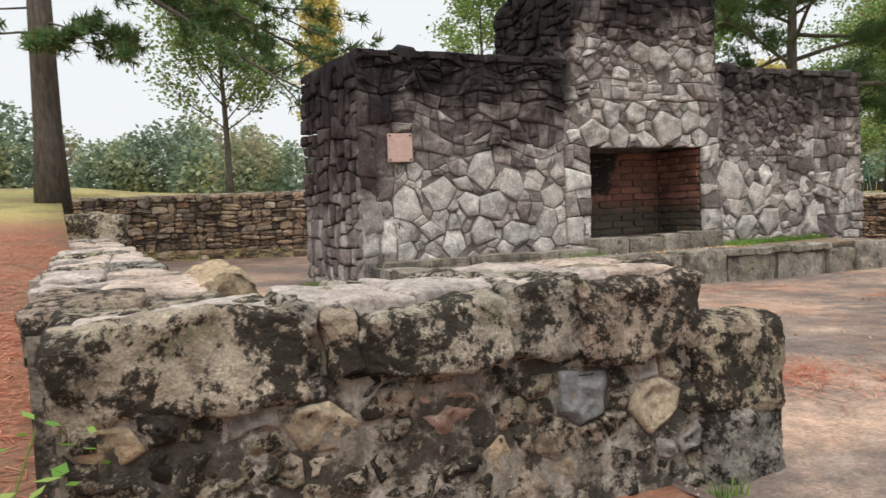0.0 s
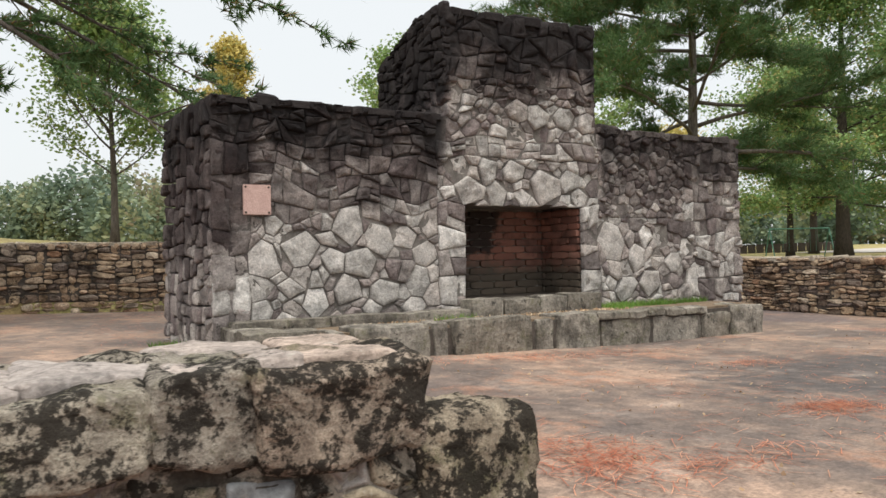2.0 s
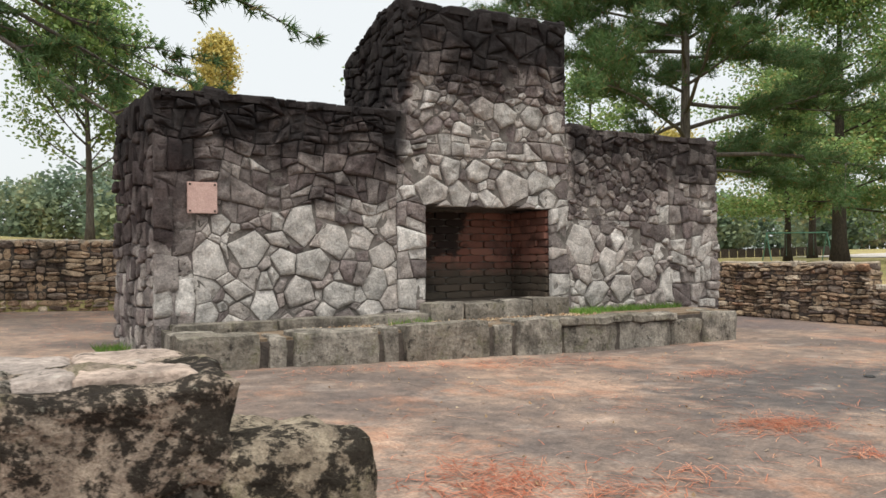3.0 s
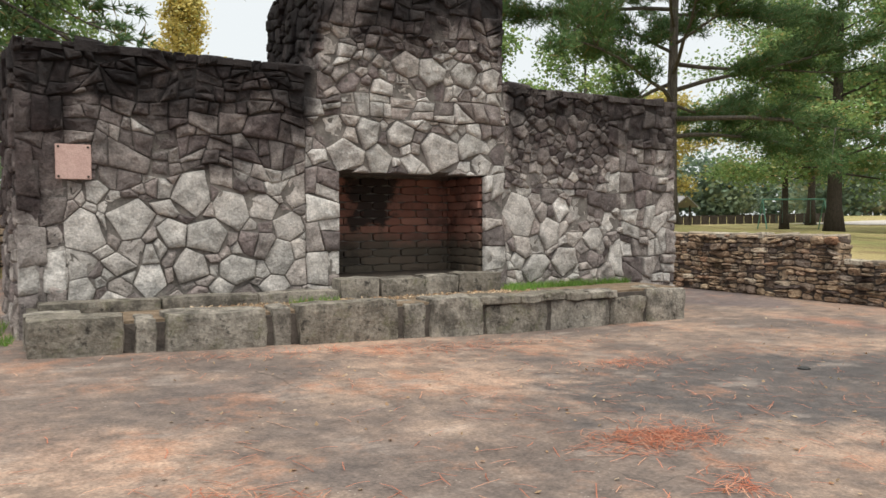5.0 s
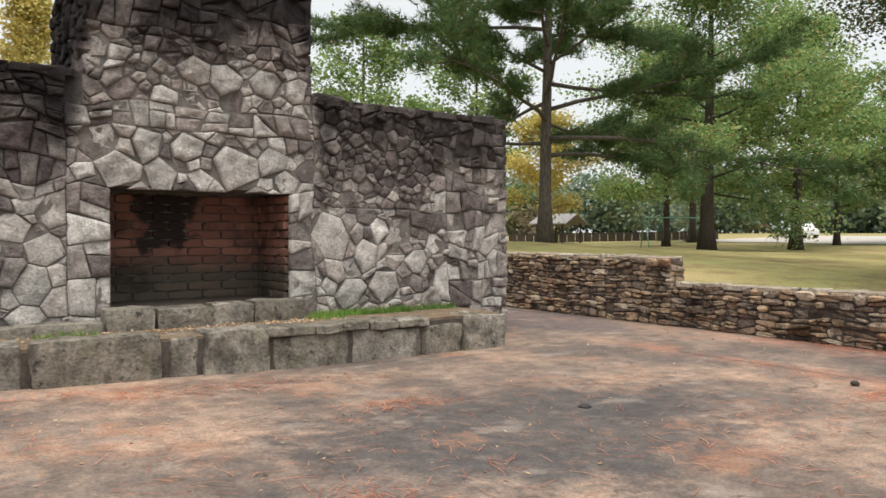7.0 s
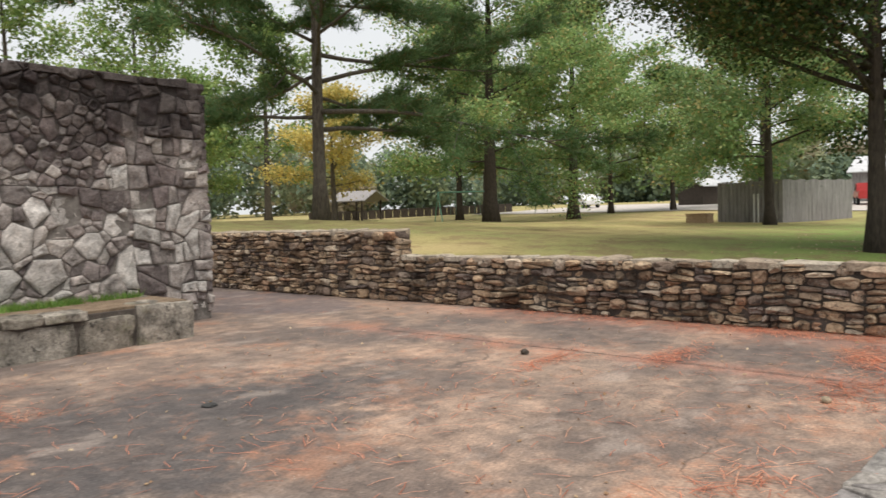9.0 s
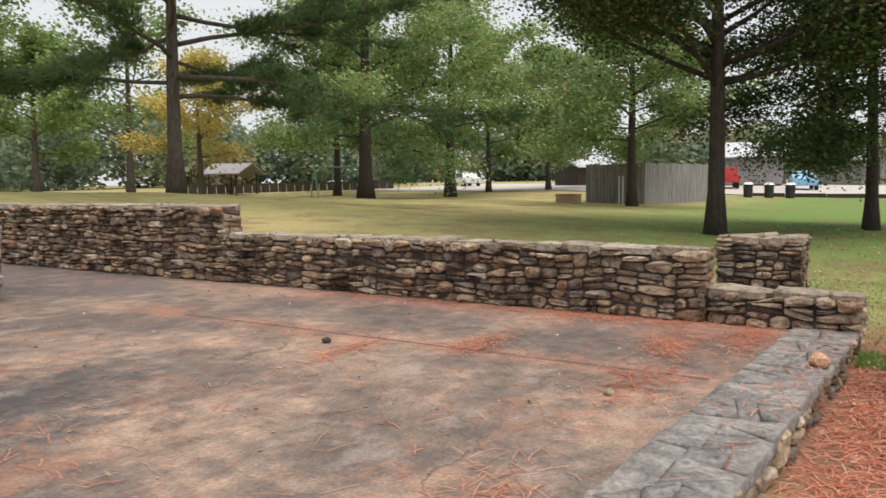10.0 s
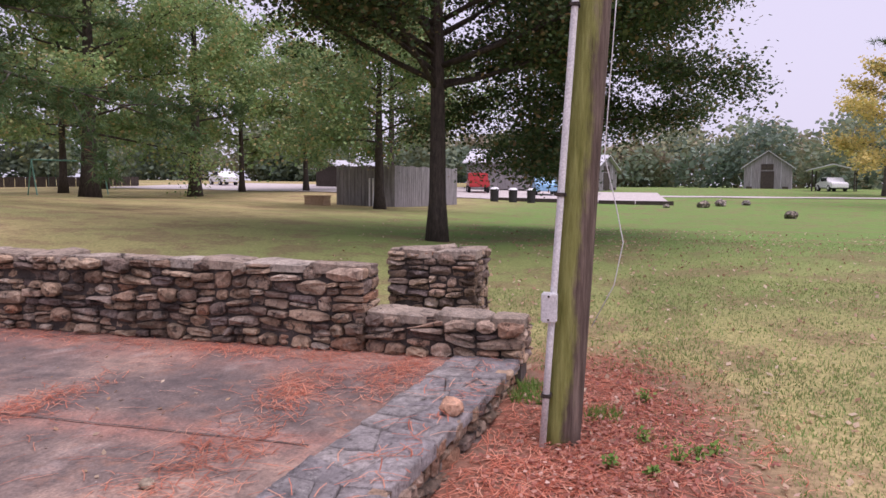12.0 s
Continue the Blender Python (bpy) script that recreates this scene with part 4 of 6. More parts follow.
    for fr, flip in ((Frame3((CX0 + g, 12.09, 0), (0, -1, 0), (-1, 0, 0)), False), (Frame3((CX1 - g, F, 0), (0, 1, 0), (1, 0, 0)), True)):
        side = rubble(0, C, TOP - 0.05, CTOP + 0.1, 0.055, rng, 1.2, 0.18, 0.7)
        side = [clip(p, slope, 1, CTOP + slope * 1.25) if flip else clip(p, -slope, 1, CTOP - slope * (C - 1.25)) for p in side]
        lay(t, [p for p in side if len(p) > 2], fr, rng, M_GREY, "stone", False, (0.02, 0.08), joint=0.012)
    lay(t, rubble(0, CX1 - CX0, TOP, CTOP - slope * (C - 1.25), 0.07, rng, 1.2, 0.18, 0.8), Frame3((CX1, 12.05, 0), (-1, 0, 0), (0, 1, 0)), rng, M_GREY, "stone", False, (0.02, 0.07))
    # tops
    for a, b in ((X0, CX0), (CX1, X1)):
        coping(t, b - a, D, Frame3((a, F, TOP - 0.05), (1, 0, 0), (0, 0, 1), (0, 1, 0)), rng, M_GREY, 0.5, False, (0.02, 0.06), "cap_stone")
    coping(t, CX1 - CX0, 1.25, Frame3((CX0, F, CTOP - 0.06), (1, 0, 0), (0, -0.06, 1), (0, 1, 0.06)), rng, M_GREY, 0.6, False, (0.03, 0.12), "cap_stone")
    coping(t, CX1 - CX0, (C - 1.25) * 1.06, Frame3((CX0, F + 1.25, CTOP), (1, 0, 0), (0, slope, 1), (0, 1, -slope)), rng, M_GREY, 0.6, False, (0.0, 0.1), "cap_stone")
    # firebox lined with long firebricks
    rows = 12
    hh = (OZ1 - OZ0 + 0.05) / rows
    for k in range(rows):
        z = OZ0 - 0.05 + k * hh
        for a, b, fr in ((0, OX1 - OX0, Frame3((OX0, F + 1.15, 0), (1, 0, 0), (0, -1, 0))), (0, 1.0, Frame3((OX0 - 0.02, F + 1.12, 0), (0, -1, 0), (1, 0, 0))),
                         (0, 1.0, Frame3((OX1 + 0.02, F + 0.12, 0), (0, 1, 0), (-1, 0, 0)))):
            u = a - (0.2 if k % 2 else 0.0)
            while u < b - 0.01:
                p, q = max(u, a), min(u + 0.46, b)
                u += 0.46
                if q - p > 0.05:
                    lay(t, [[(p, z), (q, z), (q, z + hh), (p, z + hh)]], fr, rng, M_FIREBRICK, "brick", True, (0.025, 0.05), joint=0.006, soft=0.012, rough=0.004, seg=0.5, inner=0)
    part("firebox_floor", box(OX0, F, OZ0 - 0.1, OX1, F + 1.1, OZ0 - 0.04), M_SOOT, t, "sooty firebox floor")
    return t


M_FIREBRICK = material("sooty_firebrick", 0.9, 0.2)
_c = ramp(M_FIREBRICK, chance(M_FIREBRICK), [(0.0, (0.26, 0.115, 0.085)), (0.5, (0.20, 0.10, 0.08)), (1.0, (0.33, 0.16, 0.12))])
_x, _y, _z = axes(M_FIREBRICK)
_n = grain(M_FIREBRICK, 3.2, 7, 0.7)
_low = calc(M_FIREBRICK, "SUBTRACT", 1.0, band(M_FIREBRICK, calc(M_FIREBRICK, "ADD", _z, calc(M_FIREBRICK, "MULTIPLY", _n, 0.7)), 1.35, 1.75))
_c = mixed(M_FIREBRICK, calc(M_FIREBRICK, "MULTIPLY", _low, 0.8), _c, (0.075, 0.08, 0.062))
_dx = calc(M_FIREBRICK, "ABSOLUTE", calc(M_FIREBRICK, "SUBTRACT", _x, 7.45))
_dz = calc(M_FIREBRICK, "MULTIPLY", calc(M_FIREBRICK, "ABSOLUTE", calc(M_FIREBRICK, "SUBTRACT", _z, 1.85)), 0.9)
_d = calc(M_FIREBRICK, "ADD", calc(M_FIREBRICK, "MAXIMUM", _dx, _dz), calc(M_FIREBRICK, "MULTIPLY", _n, 1.2))
_s = calc(M_FIREBRICK, "SUBTRACT", 1.0, band(M_FIREBRICK, _d, 0.88, 1.08))
_s = calc(M_FIREBRICK, "MAXIMUM", _s, calc(M_FIREBRICK, "MULTIPLY", band(M_FIREBRICK, grain(M_FIREBRICK, 1.6, 6, 0.65), 0.5, 0.66), 0.7))
finish(M_FIREBRICK, mixed(M_FIREBRICK, calc(M_FIREBRICK, "MULTIPLY", _s, 0.93), _c, (0.02, 0.019, 0.018)), grain(M_FIREBRICK, 40), 0.4, 0.01)
M_SOOT = plain_noise("soot", (0.02, 0.018, 0.017), (0.09, 0.07, 0.055), 6)
fireplace = build_fireplace()


def build_hearth():
    rng = random.Random(8)
    t = thing("raised_hearth", (7.3, 9.0, 0.0), "raised stone hearth of long rough blocks with grass on its top", "hearth")
    y0, y1 = 8.36, F + 0.02
    part("fill", box(3.1, y0 + 0.12, -0.3, 11.34, y1, 0.46), M_HEARTHTOP, t)
    part("joint_fill", box(3.05, y0 + 0.075, -0.25, 11.32, y0 + 0.3, 0.43), M_DARKMORTAR, t, "dark fill behind the open joints")
    edges = [3.0, 3.88, 4.2, 5.26, 5.58, 6.8, 7.19, 7.97, 8.97, 9.98, 10.63, 11.38]
    for i, (a, b) in enumerate(zip(edges, edges[1:])):
        z = 0.53 - 0.009 * (a - 4) + rng.uniform(-0.01, 0.01)
        small, capped = b - a < 0.45, 7.9 < a < 10.0
        block(t, "hearth_stone", a + (0.06 if small else 0.026), y0 + (0.045 if small else 0.04 if capped else 0.0), -0.15, b - (0.06 if small else 0.026), y0 + 0.5, z - (0.1 if capped else 0.03 if small else 0.0), M_HEARTH, rng, 0.035, 0.016, 9)
    for a, b in ((7.88, 8.5), (8.51, 9.2), (9.21, 9.62), (9.63, 10.1)):
        block(t, "edge_slab", a, y0 + 0.005, 0.42 - 0.009 * (a - 4), b, y0 + 0.5, 0.525 - 0.009 * (a - 4), M_HEARTH, rng, 0.02, 0.018, 8)
    for y in (8.86, 9.26):
        block(t, "hearth_stone", 11.0, y, -0.15, 11.38, y + 0.4, 0.45, M_HEARTH, rng, 0.025, 0.014, 4)
        block(t, "hearth_stone", 3.0, y, -0.1, 3.5, y + 0.4, 0.52, M_HEARTH, rng, 0.025, 0.014, 4)
    for a, b in ((3.1, 4.3), (4.31, 5.4), (5.41, 6.4)):
        block(t, "back_step", a, 9.3, 0.3, b, F + 0.02, 0.58, M_HEARTH, rng, 0.02, 0.01, 4)
    for a, b in ((6.42, 6.95), (6.96, 7.6), (7.61, 8.1), (8.11, 8.8)):
        block(t, "sill_stone", a, 9.3, 0.3, b, F + 0.06, 0.70 + rng.uniform(-0.01, 0.02), M_HEARTH, rng, 0.025, 0.014, 4)


M_HEARTHTOP = plain_noise("leaf_mould", (0.10, 0.07, 0.045), (0.27, 0.20, 0.14), 7, strength=0.9, dist=0.03)
build_hearth()
_bm = box(3.30, F - 0.055, 1.90, 3.65, F - 0.02, 2.28, 0.006)
M_PLAQUE = plain_noise("pink_granite", (0.44, 0.29, 0.26), (0.56, 0.39, 0.35), 12, 0.6, 0.15)
plaque = part("plaque", _bm, M_PLAQUE, fireplace, "blank square plaque of pink stone")


for _u, _v in ((3.33, 1.93), (3.62, 1.93), (3.33, 2.25), (3.62, 2.25)):
    part("bolt", box(_u - 0.012, F - 0.064, _v - 0.012, _u + 0.012, F - 0.05, _v + 0.012, 0.003), M_DARKBARK, plaque, "dark iron bolt")


# ---- pole ----
def build_pole():
    t = thing("utility_pole", (14.04, -0.33, -0.26), "weathered wooden utility pole, green with algae on one side", "pole")
    base, lean = Vector((14.04, -0.325, -0.5)), Vector((0.055, -0.046, 1))
    hs = np.linspace(0, 8.5, 24)
    vs, fs = tube([base + lean * h - t.location for h in hs], [0.135 - 0.0045 * h for h in hs], 20)
    child("post", mesh_of("post", vs, fs, M_POLE, True), t)
    side = Vector((-0.165, 0.10, 0))
    vs, fs = tube([base + side + lean * h - t.location for h in np.linspace(0.1, 7.5, 10)], [0.023] * 10, 10)
    child("conduit", mesh_of("conduit", vs, fs, M_GREYMETAL, True), t, "grey plastic cable conduit")
    p = base + side + lean * 1.17
    cover = part("junction_box", box(p.x - 0.05, p.y - 0.03, p.z - 0.09, p.x + 0.03, p.y + 0.07, p.z + 0.1, 0.008), M_GREYMETAL, t, "small grey junction box")
    for dz in (-0.07, 0.08):
        part("screw", box(p.x - 0.056, p.y + 0.015, p.z + dz - 0.006, p.x - 0.048, p.y + 0.027, p.z + dz + 0.006, 0.002), M_DARKBARK, cover, "dark screw head")
    for h in (0.6, 1.9, 3.1):
        q = base + side + lean * h
        part("clamp", box(q.x - 0.03, q.y - 0.032, q.z - 0.012, q.x + 0.05, q.y + 0.032, q.z + 0.012, 0.003), M_DARKBARK, t, "dark pipe clamp")


def build_wire():
    """A thin stay wire that hangs slack beside the pole."""
    t = thing("slack_wire", (13.95, -0.62, 0.5), "thin pale wire hanging slack beside the pole", "wire")
    pts = [base_point(h) for h in np.linspace(0, 1, 9)]
    vs, fs = tube([p - Vector(t.location) for p in pts], [0.0035] * 9, 5)
    child("strand", mesh_of("strand", vs, fs, M_GREYMETAL, True), t)


def base_point(h):
    z = 0.55 + 2.2 * h
    return Vector((13.98 + 0.05 * z, -0.50 - 0.046 * z - 0.16 * math.sin(math.pi * min(1.0, h * 2.2)) * (h < 0.4545), z))


M_POLE = material("weathered_pole", 0.85, 0.2)
_x, _y, _z = axes(M_POLE)
_n = grain(M_POLE, 4, 6, 0.7, None, (6, 6, 0.5))
_c = ramp(M_POLE, _n, [(0.3, (0.045, 0.03, 0.026)), (0.5, (0.11, 0.082, 0.066)), (0.7, (0.2, 0.155, 0.125))])
_side = calc(M_POLE, "ADD", calc(M_POLE, "ADD", _y, 0.348), calc(M_POLE, "MULTIPLY", _z, 0.046))
_g = band(M_POLE, calc(M_POLE, "ADD", _side, calc(M_POLE, "MULTIPLY", calc(M_POLE, "SUBTRACT", grain(M_POLE, 6, 6, 0.7, None, (2, 2, 0.5)), 0.5), 0.2)), -0.075, 0.0)
_moss = ramp(M_POLE, _n, [(0.3, (0.13, 0.14, 0.03)), (0.7, (0.31, 0.33, 0.10))])
finish(M_POLE, mixed(M_POLE, calc(M_POLE, "MULTIPLY", _g, 0.88), _c, _moss), _n, 0.7, 0.02)
M_GREYMETAL = plain_noise("grey_plastic", (0.54, 0.55, 0.55), (0.68, 0.68, 0.67), 8, 0.5, 0.05)
build_pole()
build_wire()


# ---- trees ----
def leaf_cloud(pts, size, rng, mat, name, up=0.5):
    """Small folded leaves at the points, each of two triangles."""
    n = len(pts)
    d = rng.normal(size=(n, 3))
    d[:, 2] *= 0.6
    d /= np.linalg.norm(d, axis=1)[:, None]
    nn = rng.normal(size=(n, 3)) + np.array([0, 0, up * 2])
    s = np.cross(d, nn)
    s /= np.linalg.norm(s, axis=1)[:, None] + 1e-9
    L = size * rng.uniform(0.6, 1.4, (n, 1))
    v = np.stack([pts - d * L * 0.5, pts + s * L * 0.33, pts + d * L * 0.5, pts - s * L * 0.33], 1).reshape(-1, 3)
    return from_arrays(name, v, np.arange(4 * n).reshape(n, 4), mat)


def needle_cloud(pts, dirs, length, rng, mat, name, per=9, width=0.018):
    """Tufts of long thin needles."""
    n = len(pts) * per
    p = np.repeat(pts, per, 0)
    d = np.repeat(dirs, per, 0) * 0.7 + rng.normal(size=(n, 3)) * 0.6
    d /= np.linalg.norm(d, axis=1)[:, None]
    s = np.cross(d, rng.normal(size=(n, 3)))
    s /= np.linalg.norm(s, axis=1)[:, None] + 1e-9
    L = length * rng.uniform(0.6, 1.2, (n, 1))
    v = np.stack([p - s * width, p + s * width, p + d * L], 1).reshape(-1, 3)
    return from_arrays(name, v, np.arange(3 * n).reshape(n, 3), mat)


def tree(name, label, x, y, height, trunk_r, base, radius, leaves, size, mat, seed, bark=None, kind="broad", shape=1.0, limbs=16, flare=1.5, bend=0.02, droop=0.0, spread=0.06, z=None, group="park trees", extra=()):
    """A tree with a tapered trunk, forked limbs and a crown of many small leaves (or needle tufts)."""
    rg, rr = np.random.default_rng(seed), random.Random(seed)
    z = ground_z(x, y) if z is None else z
    t = thing(name, (x, y, z), label, "tree", group)
    hs = np.linspace(0, 1, 12)
    spine = [Vector((bend * height * math.sin(3 * h + seed) * h, bend * height * math.cos(2 * h + seed) * h, h * height * 0.93 - (0.25 if h == 0 else 0))) for h in hs]
    rad = [trunk_r * (1 - 0.86 * h) * (flare if h == 0 else 1.0) for h in hs]
    low = ([], [])
    join(low, *tube(spine, rad, 12))
    tips, dirs = [], []
    for i in range(limbs + len(extra)):
        f = (i + rr.uniform(0, 0.9)) / limbs
        h = base + (height * 0.9 - base) * f
        if i >= limbs:
            h, f = extra[i - limbs][0], 0.5
        k = min(int(h / (height * 0.93) * 11), 10)
        p0 = spine[k].lerp(spine[k + 1], min(1, max(0, h / (height * 0.93) * 11 - k)))
        az = i * 2.4 + rr.uniform(-0.5, 0.5)
        prof = min(1.0, 0.82 + 0.7 * f) * (1 - 0.78 * f ** (1.7 * shape)) if kind == "broad" else (1 - 0.72 * f ** 1.4)
        L = radius * prof * rr.uniform(0.75, 1.1)
        rise = rr.uniform(-0.02, 0.3) + 0.75 * f - droop if kind == "broad" else rr.uniform(-0.15, 0.25) + 0.35 * f
        if i >= limbs:
            h, az, L, rise = extra[i - limbs]
            az = radians(az)
        d = Vector((math.cos(az), math.sin(az), rise)).normalized()
        pts, wood = [p0], ([], [])
        for j in range(1, 7):
            d = (d + Vector((rr.uniform(-.13, .13), rr.uniform(-.13, .13), rr.uniform(-.1, .1) - 0.05 * droop * j))).normalized()
            pts.append(pts[-1] + d * L / 6)
        r0 = max(0.02, min(trunk_r * 0.42, L * 0.011))
        join(wood, *tube(pts, [r0 * (1 - 0.13 * j) for j in range(7)], 6))
        for j in range(2, 7):
            for s in range(3 if kind == "broad" else 2):
                e = (d + Vector((rr.uniform(-1, 1), rr.uniform(-1, 1), rr.uniform(-0.35, 0.6)))).normalized()
                l = L * rr.uniform(0.14, 0.36)
                q = pts[j] + e * l
                join(wood, *tube([pts[j], pts[j].lerp(q, 0.5) + Vector((0, 0, 0.03 * l)), q], [r0 * 0.3, r0 * 0.2, r0 * 0.1], 4))
                for m in np.linspace(0.3, 1.05, 5):
                    tips.append(pts[j].lerp(q, m))
                    dirs.append(e)
        child("limb", mesh_of("limb", *wood, bark or M_BARK, True), t)
    child("trunk", mesh_of("trunk", *low, bark or M_BARK, True), t)
    T, Dv = np.array([tuple(p) for p in tips]), np.array([tuple(p) for p in dirs])
    if kind == "broad":
        pick = rg.integers(0, len(T), leaves)
        pts = T[pick] + rg.normal(size=(leaves, 3)) * np.array([1, 1, 0.7]) * (0.12 + radius * spread)
        me = leaf_cloud(pts, size, rg, mat, "crown")
    else:
        pick = rg.integers(0, len(T), leaves)
        pts = T[pick] + rg.normal(size=(leaves, 3)) * np.array([1, 1, 0.5]) * radius * 0.026
        dd = Dv[pick] + np.array([0, 0, 0.35])
        me = needle_cloud(pts, dd, size, rg, mat, "crown")
    child("crown", me, t)
    return t


OAKS = "dark green oak with a broad leafy crown"
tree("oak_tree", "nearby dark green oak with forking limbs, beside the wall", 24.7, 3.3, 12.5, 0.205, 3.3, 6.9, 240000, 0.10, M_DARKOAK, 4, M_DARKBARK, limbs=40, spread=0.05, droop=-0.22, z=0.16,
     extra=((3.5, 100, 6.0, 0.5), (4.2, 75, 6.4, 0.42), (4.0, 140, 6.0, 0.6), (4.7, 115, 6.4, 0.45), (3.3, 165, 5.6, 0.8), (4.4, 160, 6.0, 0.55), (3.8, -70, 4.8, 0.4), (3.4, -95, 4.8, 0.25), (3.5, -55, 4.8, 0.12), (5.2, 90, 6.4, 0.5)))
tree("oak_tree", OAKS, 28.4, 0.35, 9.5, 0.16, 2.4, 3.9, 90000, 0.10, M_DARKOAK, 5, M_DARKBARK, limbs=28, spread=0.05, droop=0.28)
tree("oak_tree", OAKS, 41.4, 10.4, 10.5, 0.24, 2.6, 5.6, 46000, 0.16, M_OAK, 6, M_DARKBARK, limbs=20, droop=0.12)
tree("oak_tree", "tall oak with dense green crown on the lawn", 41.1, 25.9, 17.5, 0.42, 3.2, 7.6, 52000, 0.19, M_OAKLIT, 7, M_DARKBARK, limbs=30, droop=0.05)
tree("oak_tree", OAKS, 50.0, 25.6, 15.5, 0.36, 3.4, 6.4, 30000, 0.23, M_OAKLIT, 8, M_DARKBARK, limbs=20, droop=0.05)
tree("oak_tree", OAKS, 51.8, 37.0, 14.0, 0.28, 3.2, 6.0, 18000, 0.28, M_OAK, 9, M_DARKBARK, limbs=18, droop=0.05)
tree("oak_tree", OAKS, 60.0, 28.0, 13.0, 0.22, 2.6, 5.6, 14000, 0.3, M_LIGHTLEAF, 10, M_DARKBARK, limbs=18)
tree("oak_tree", OAKS, 64.0, 24.5, 12.0, 0.22, 2.6, 5.6, 14000, 0.3, M_OAK, 12, M_DARKBARK, limbs=18)
tree("pine_tree", "tall pine with open spreading limbs and dark needle tufts", 25.1, 22.2, 18.0, 0.28, 3.4, 9.3, 36000, 0.34, M_NEEDLE, 13, M_BARK, "pine", limbs=36)
tree("pine_tree", "tall pine trunk rising from the straw-covered bank", -1.3, 17.2, 17.0, 0.29, 6.6, 3.6, 6800, 0.22, M_NEEDLE, 14, M_BARK, "pine", limbs=12, flare=1.25, bend=0.003,
     extra=((5.6, -8, 6.8, -0.6), (6.0, -12, 6.4, -0.5), (6.3, -4, 6.0, -0.5), (6.5, -27, 7.2, -0.3), (6.7, -33, 6.6, -0.22), (5.3, 4, 3.6, -0.55), (3.6, -40, 2.2, -0.25), (3.4, 175, 2.4, -0.1), (3.2, -80, 1.6, -0.3), (3.9, 200, 2.2, -0.2)))
tree("young_tree", "small light green tree with fine upswept branches", 2.87, 22.5, 6.6, 0.11, 1.7, 2.9, 15000, 0.12, M_LIGHTLEAF, 15, M_BARK, limbs=24, droop=-0.5)
tree("yellow_tree", "slender tree with yellow autumn leaves", 8.0, 30.5, 9.4, 0.13, 2.5, 1.8, 11000, 0.15, M_YELLOW, 16, M_BARK, limbs=20, droop=-0.5)
tree("yellow_tree", "yellow autumn tree behind the pine", 37.0, 35.0, 8.5, 0.2, 2.2, 4.4, 12000, 0.2, M_YELLOW, 17, M_BARK, limbs=14)
tree("young_tree", "green tree at the far side of the lawn", 30.0, 40.0, 9.0, 0.2, 2.2, 4.4, 12000, 0.22, M_LIGHTLEAF, 18, M_BARK, limbs=14)
tree("young_tree", "light green tree behind the chimney", 21.0, 42.0, 14.0, 0.25, 3.0, 5.2, 8000, 0.24, M_LIGHTLEAF, 19, M_BARK, limbs=16)
tree("young_tree", "tall light green tree behind the pine", 31.0, 48.0, 17.0, 0.28, 3.5, 6.5, 9000, 0.3, M_LIGHTLEAF, 31, M_BARK, limbs=20)
tree("young_tree", "tall light green tree behind the pine", 40.0, 46.0, 16.0, 0.28, 3.5, 6.5, 9000, 0.3, M_LIGHTLEAF, 32, M_BARK, limbs=20)
tree("oak_tree", OAKS, 62.0, 42.0, 19.0, 0.35, 3.0, 7.5, 12000, 0.34, M_OAK, 33, M_DARKBARK, limbs=20)
tree("oak_tree", OAKS, 72.0, 20.0, 17.0, 0.35, 3.5, 7.5, 18000, 0.36, M_OAK, 34, M_DARKBARK, limbs=20)
tree("yellow_tree", "pale yellow tree by the far road", 82.0, -23.0, 12.0, 0.3, 2.4, 6.0, 9000, 0.33, M_YELLOW, 20, M_BARK, limbs=16)
tree("pine_tree", "dark pine at the far edge of the lawn", 60.0, -20.5, 17.0, 0.3, 4.0, 5.0, 6000, 0.45, M_NEEDLE, 22, M_BARK, "pine", limbs=26)


def build_woods():
    rg = np.random.default_rng(77)
    pts = []
    for i in range(190):
        az = rg.uniform(-34, 128)
        d = rg.uniform(125, 180)
        x, y = 5 + d * math.cos(radians(az)), d * math.sin(radians(az))
        h, r = rg.uniform(6.5, 14) + (5 if az > 50 else 0), rg.uniform(4, 8)
        n = 1250
        u = rg.normal(size=(n, 3))
        u /= np.linalg.norm(u, axis=1)[:, None]
        q = u * np.array([r, r, h * 0.48]) * rg.uniform(0.55, 1.08, (n, 1)) + np.array([x, y, ground_z(x, y) + h * 0.44])
        pts.append(q)
    # no haze volume here; the leaf colour carries it
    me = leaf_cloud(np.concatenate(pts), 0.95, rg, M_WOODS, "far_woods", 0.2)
    tagged(new("far_woods", me), "line of autumn woods at the edge of the park, haze painted into its leaf colour", "woods", kind="stuff")


build_woods()


# ---- the far side of the lawn ----
def gz(x, y):
    return ground_z(x, y)


def turned(bm, x, y, z, deg):
    bmesh.ops.rotate(bm, matrix=Matrix.Rotation(radians(deg), 3, "Z"), verts=bm.verts)
    bmesh.ops.translate(bm, vec=(x, y, z), verts=bm.verts)
    return bm


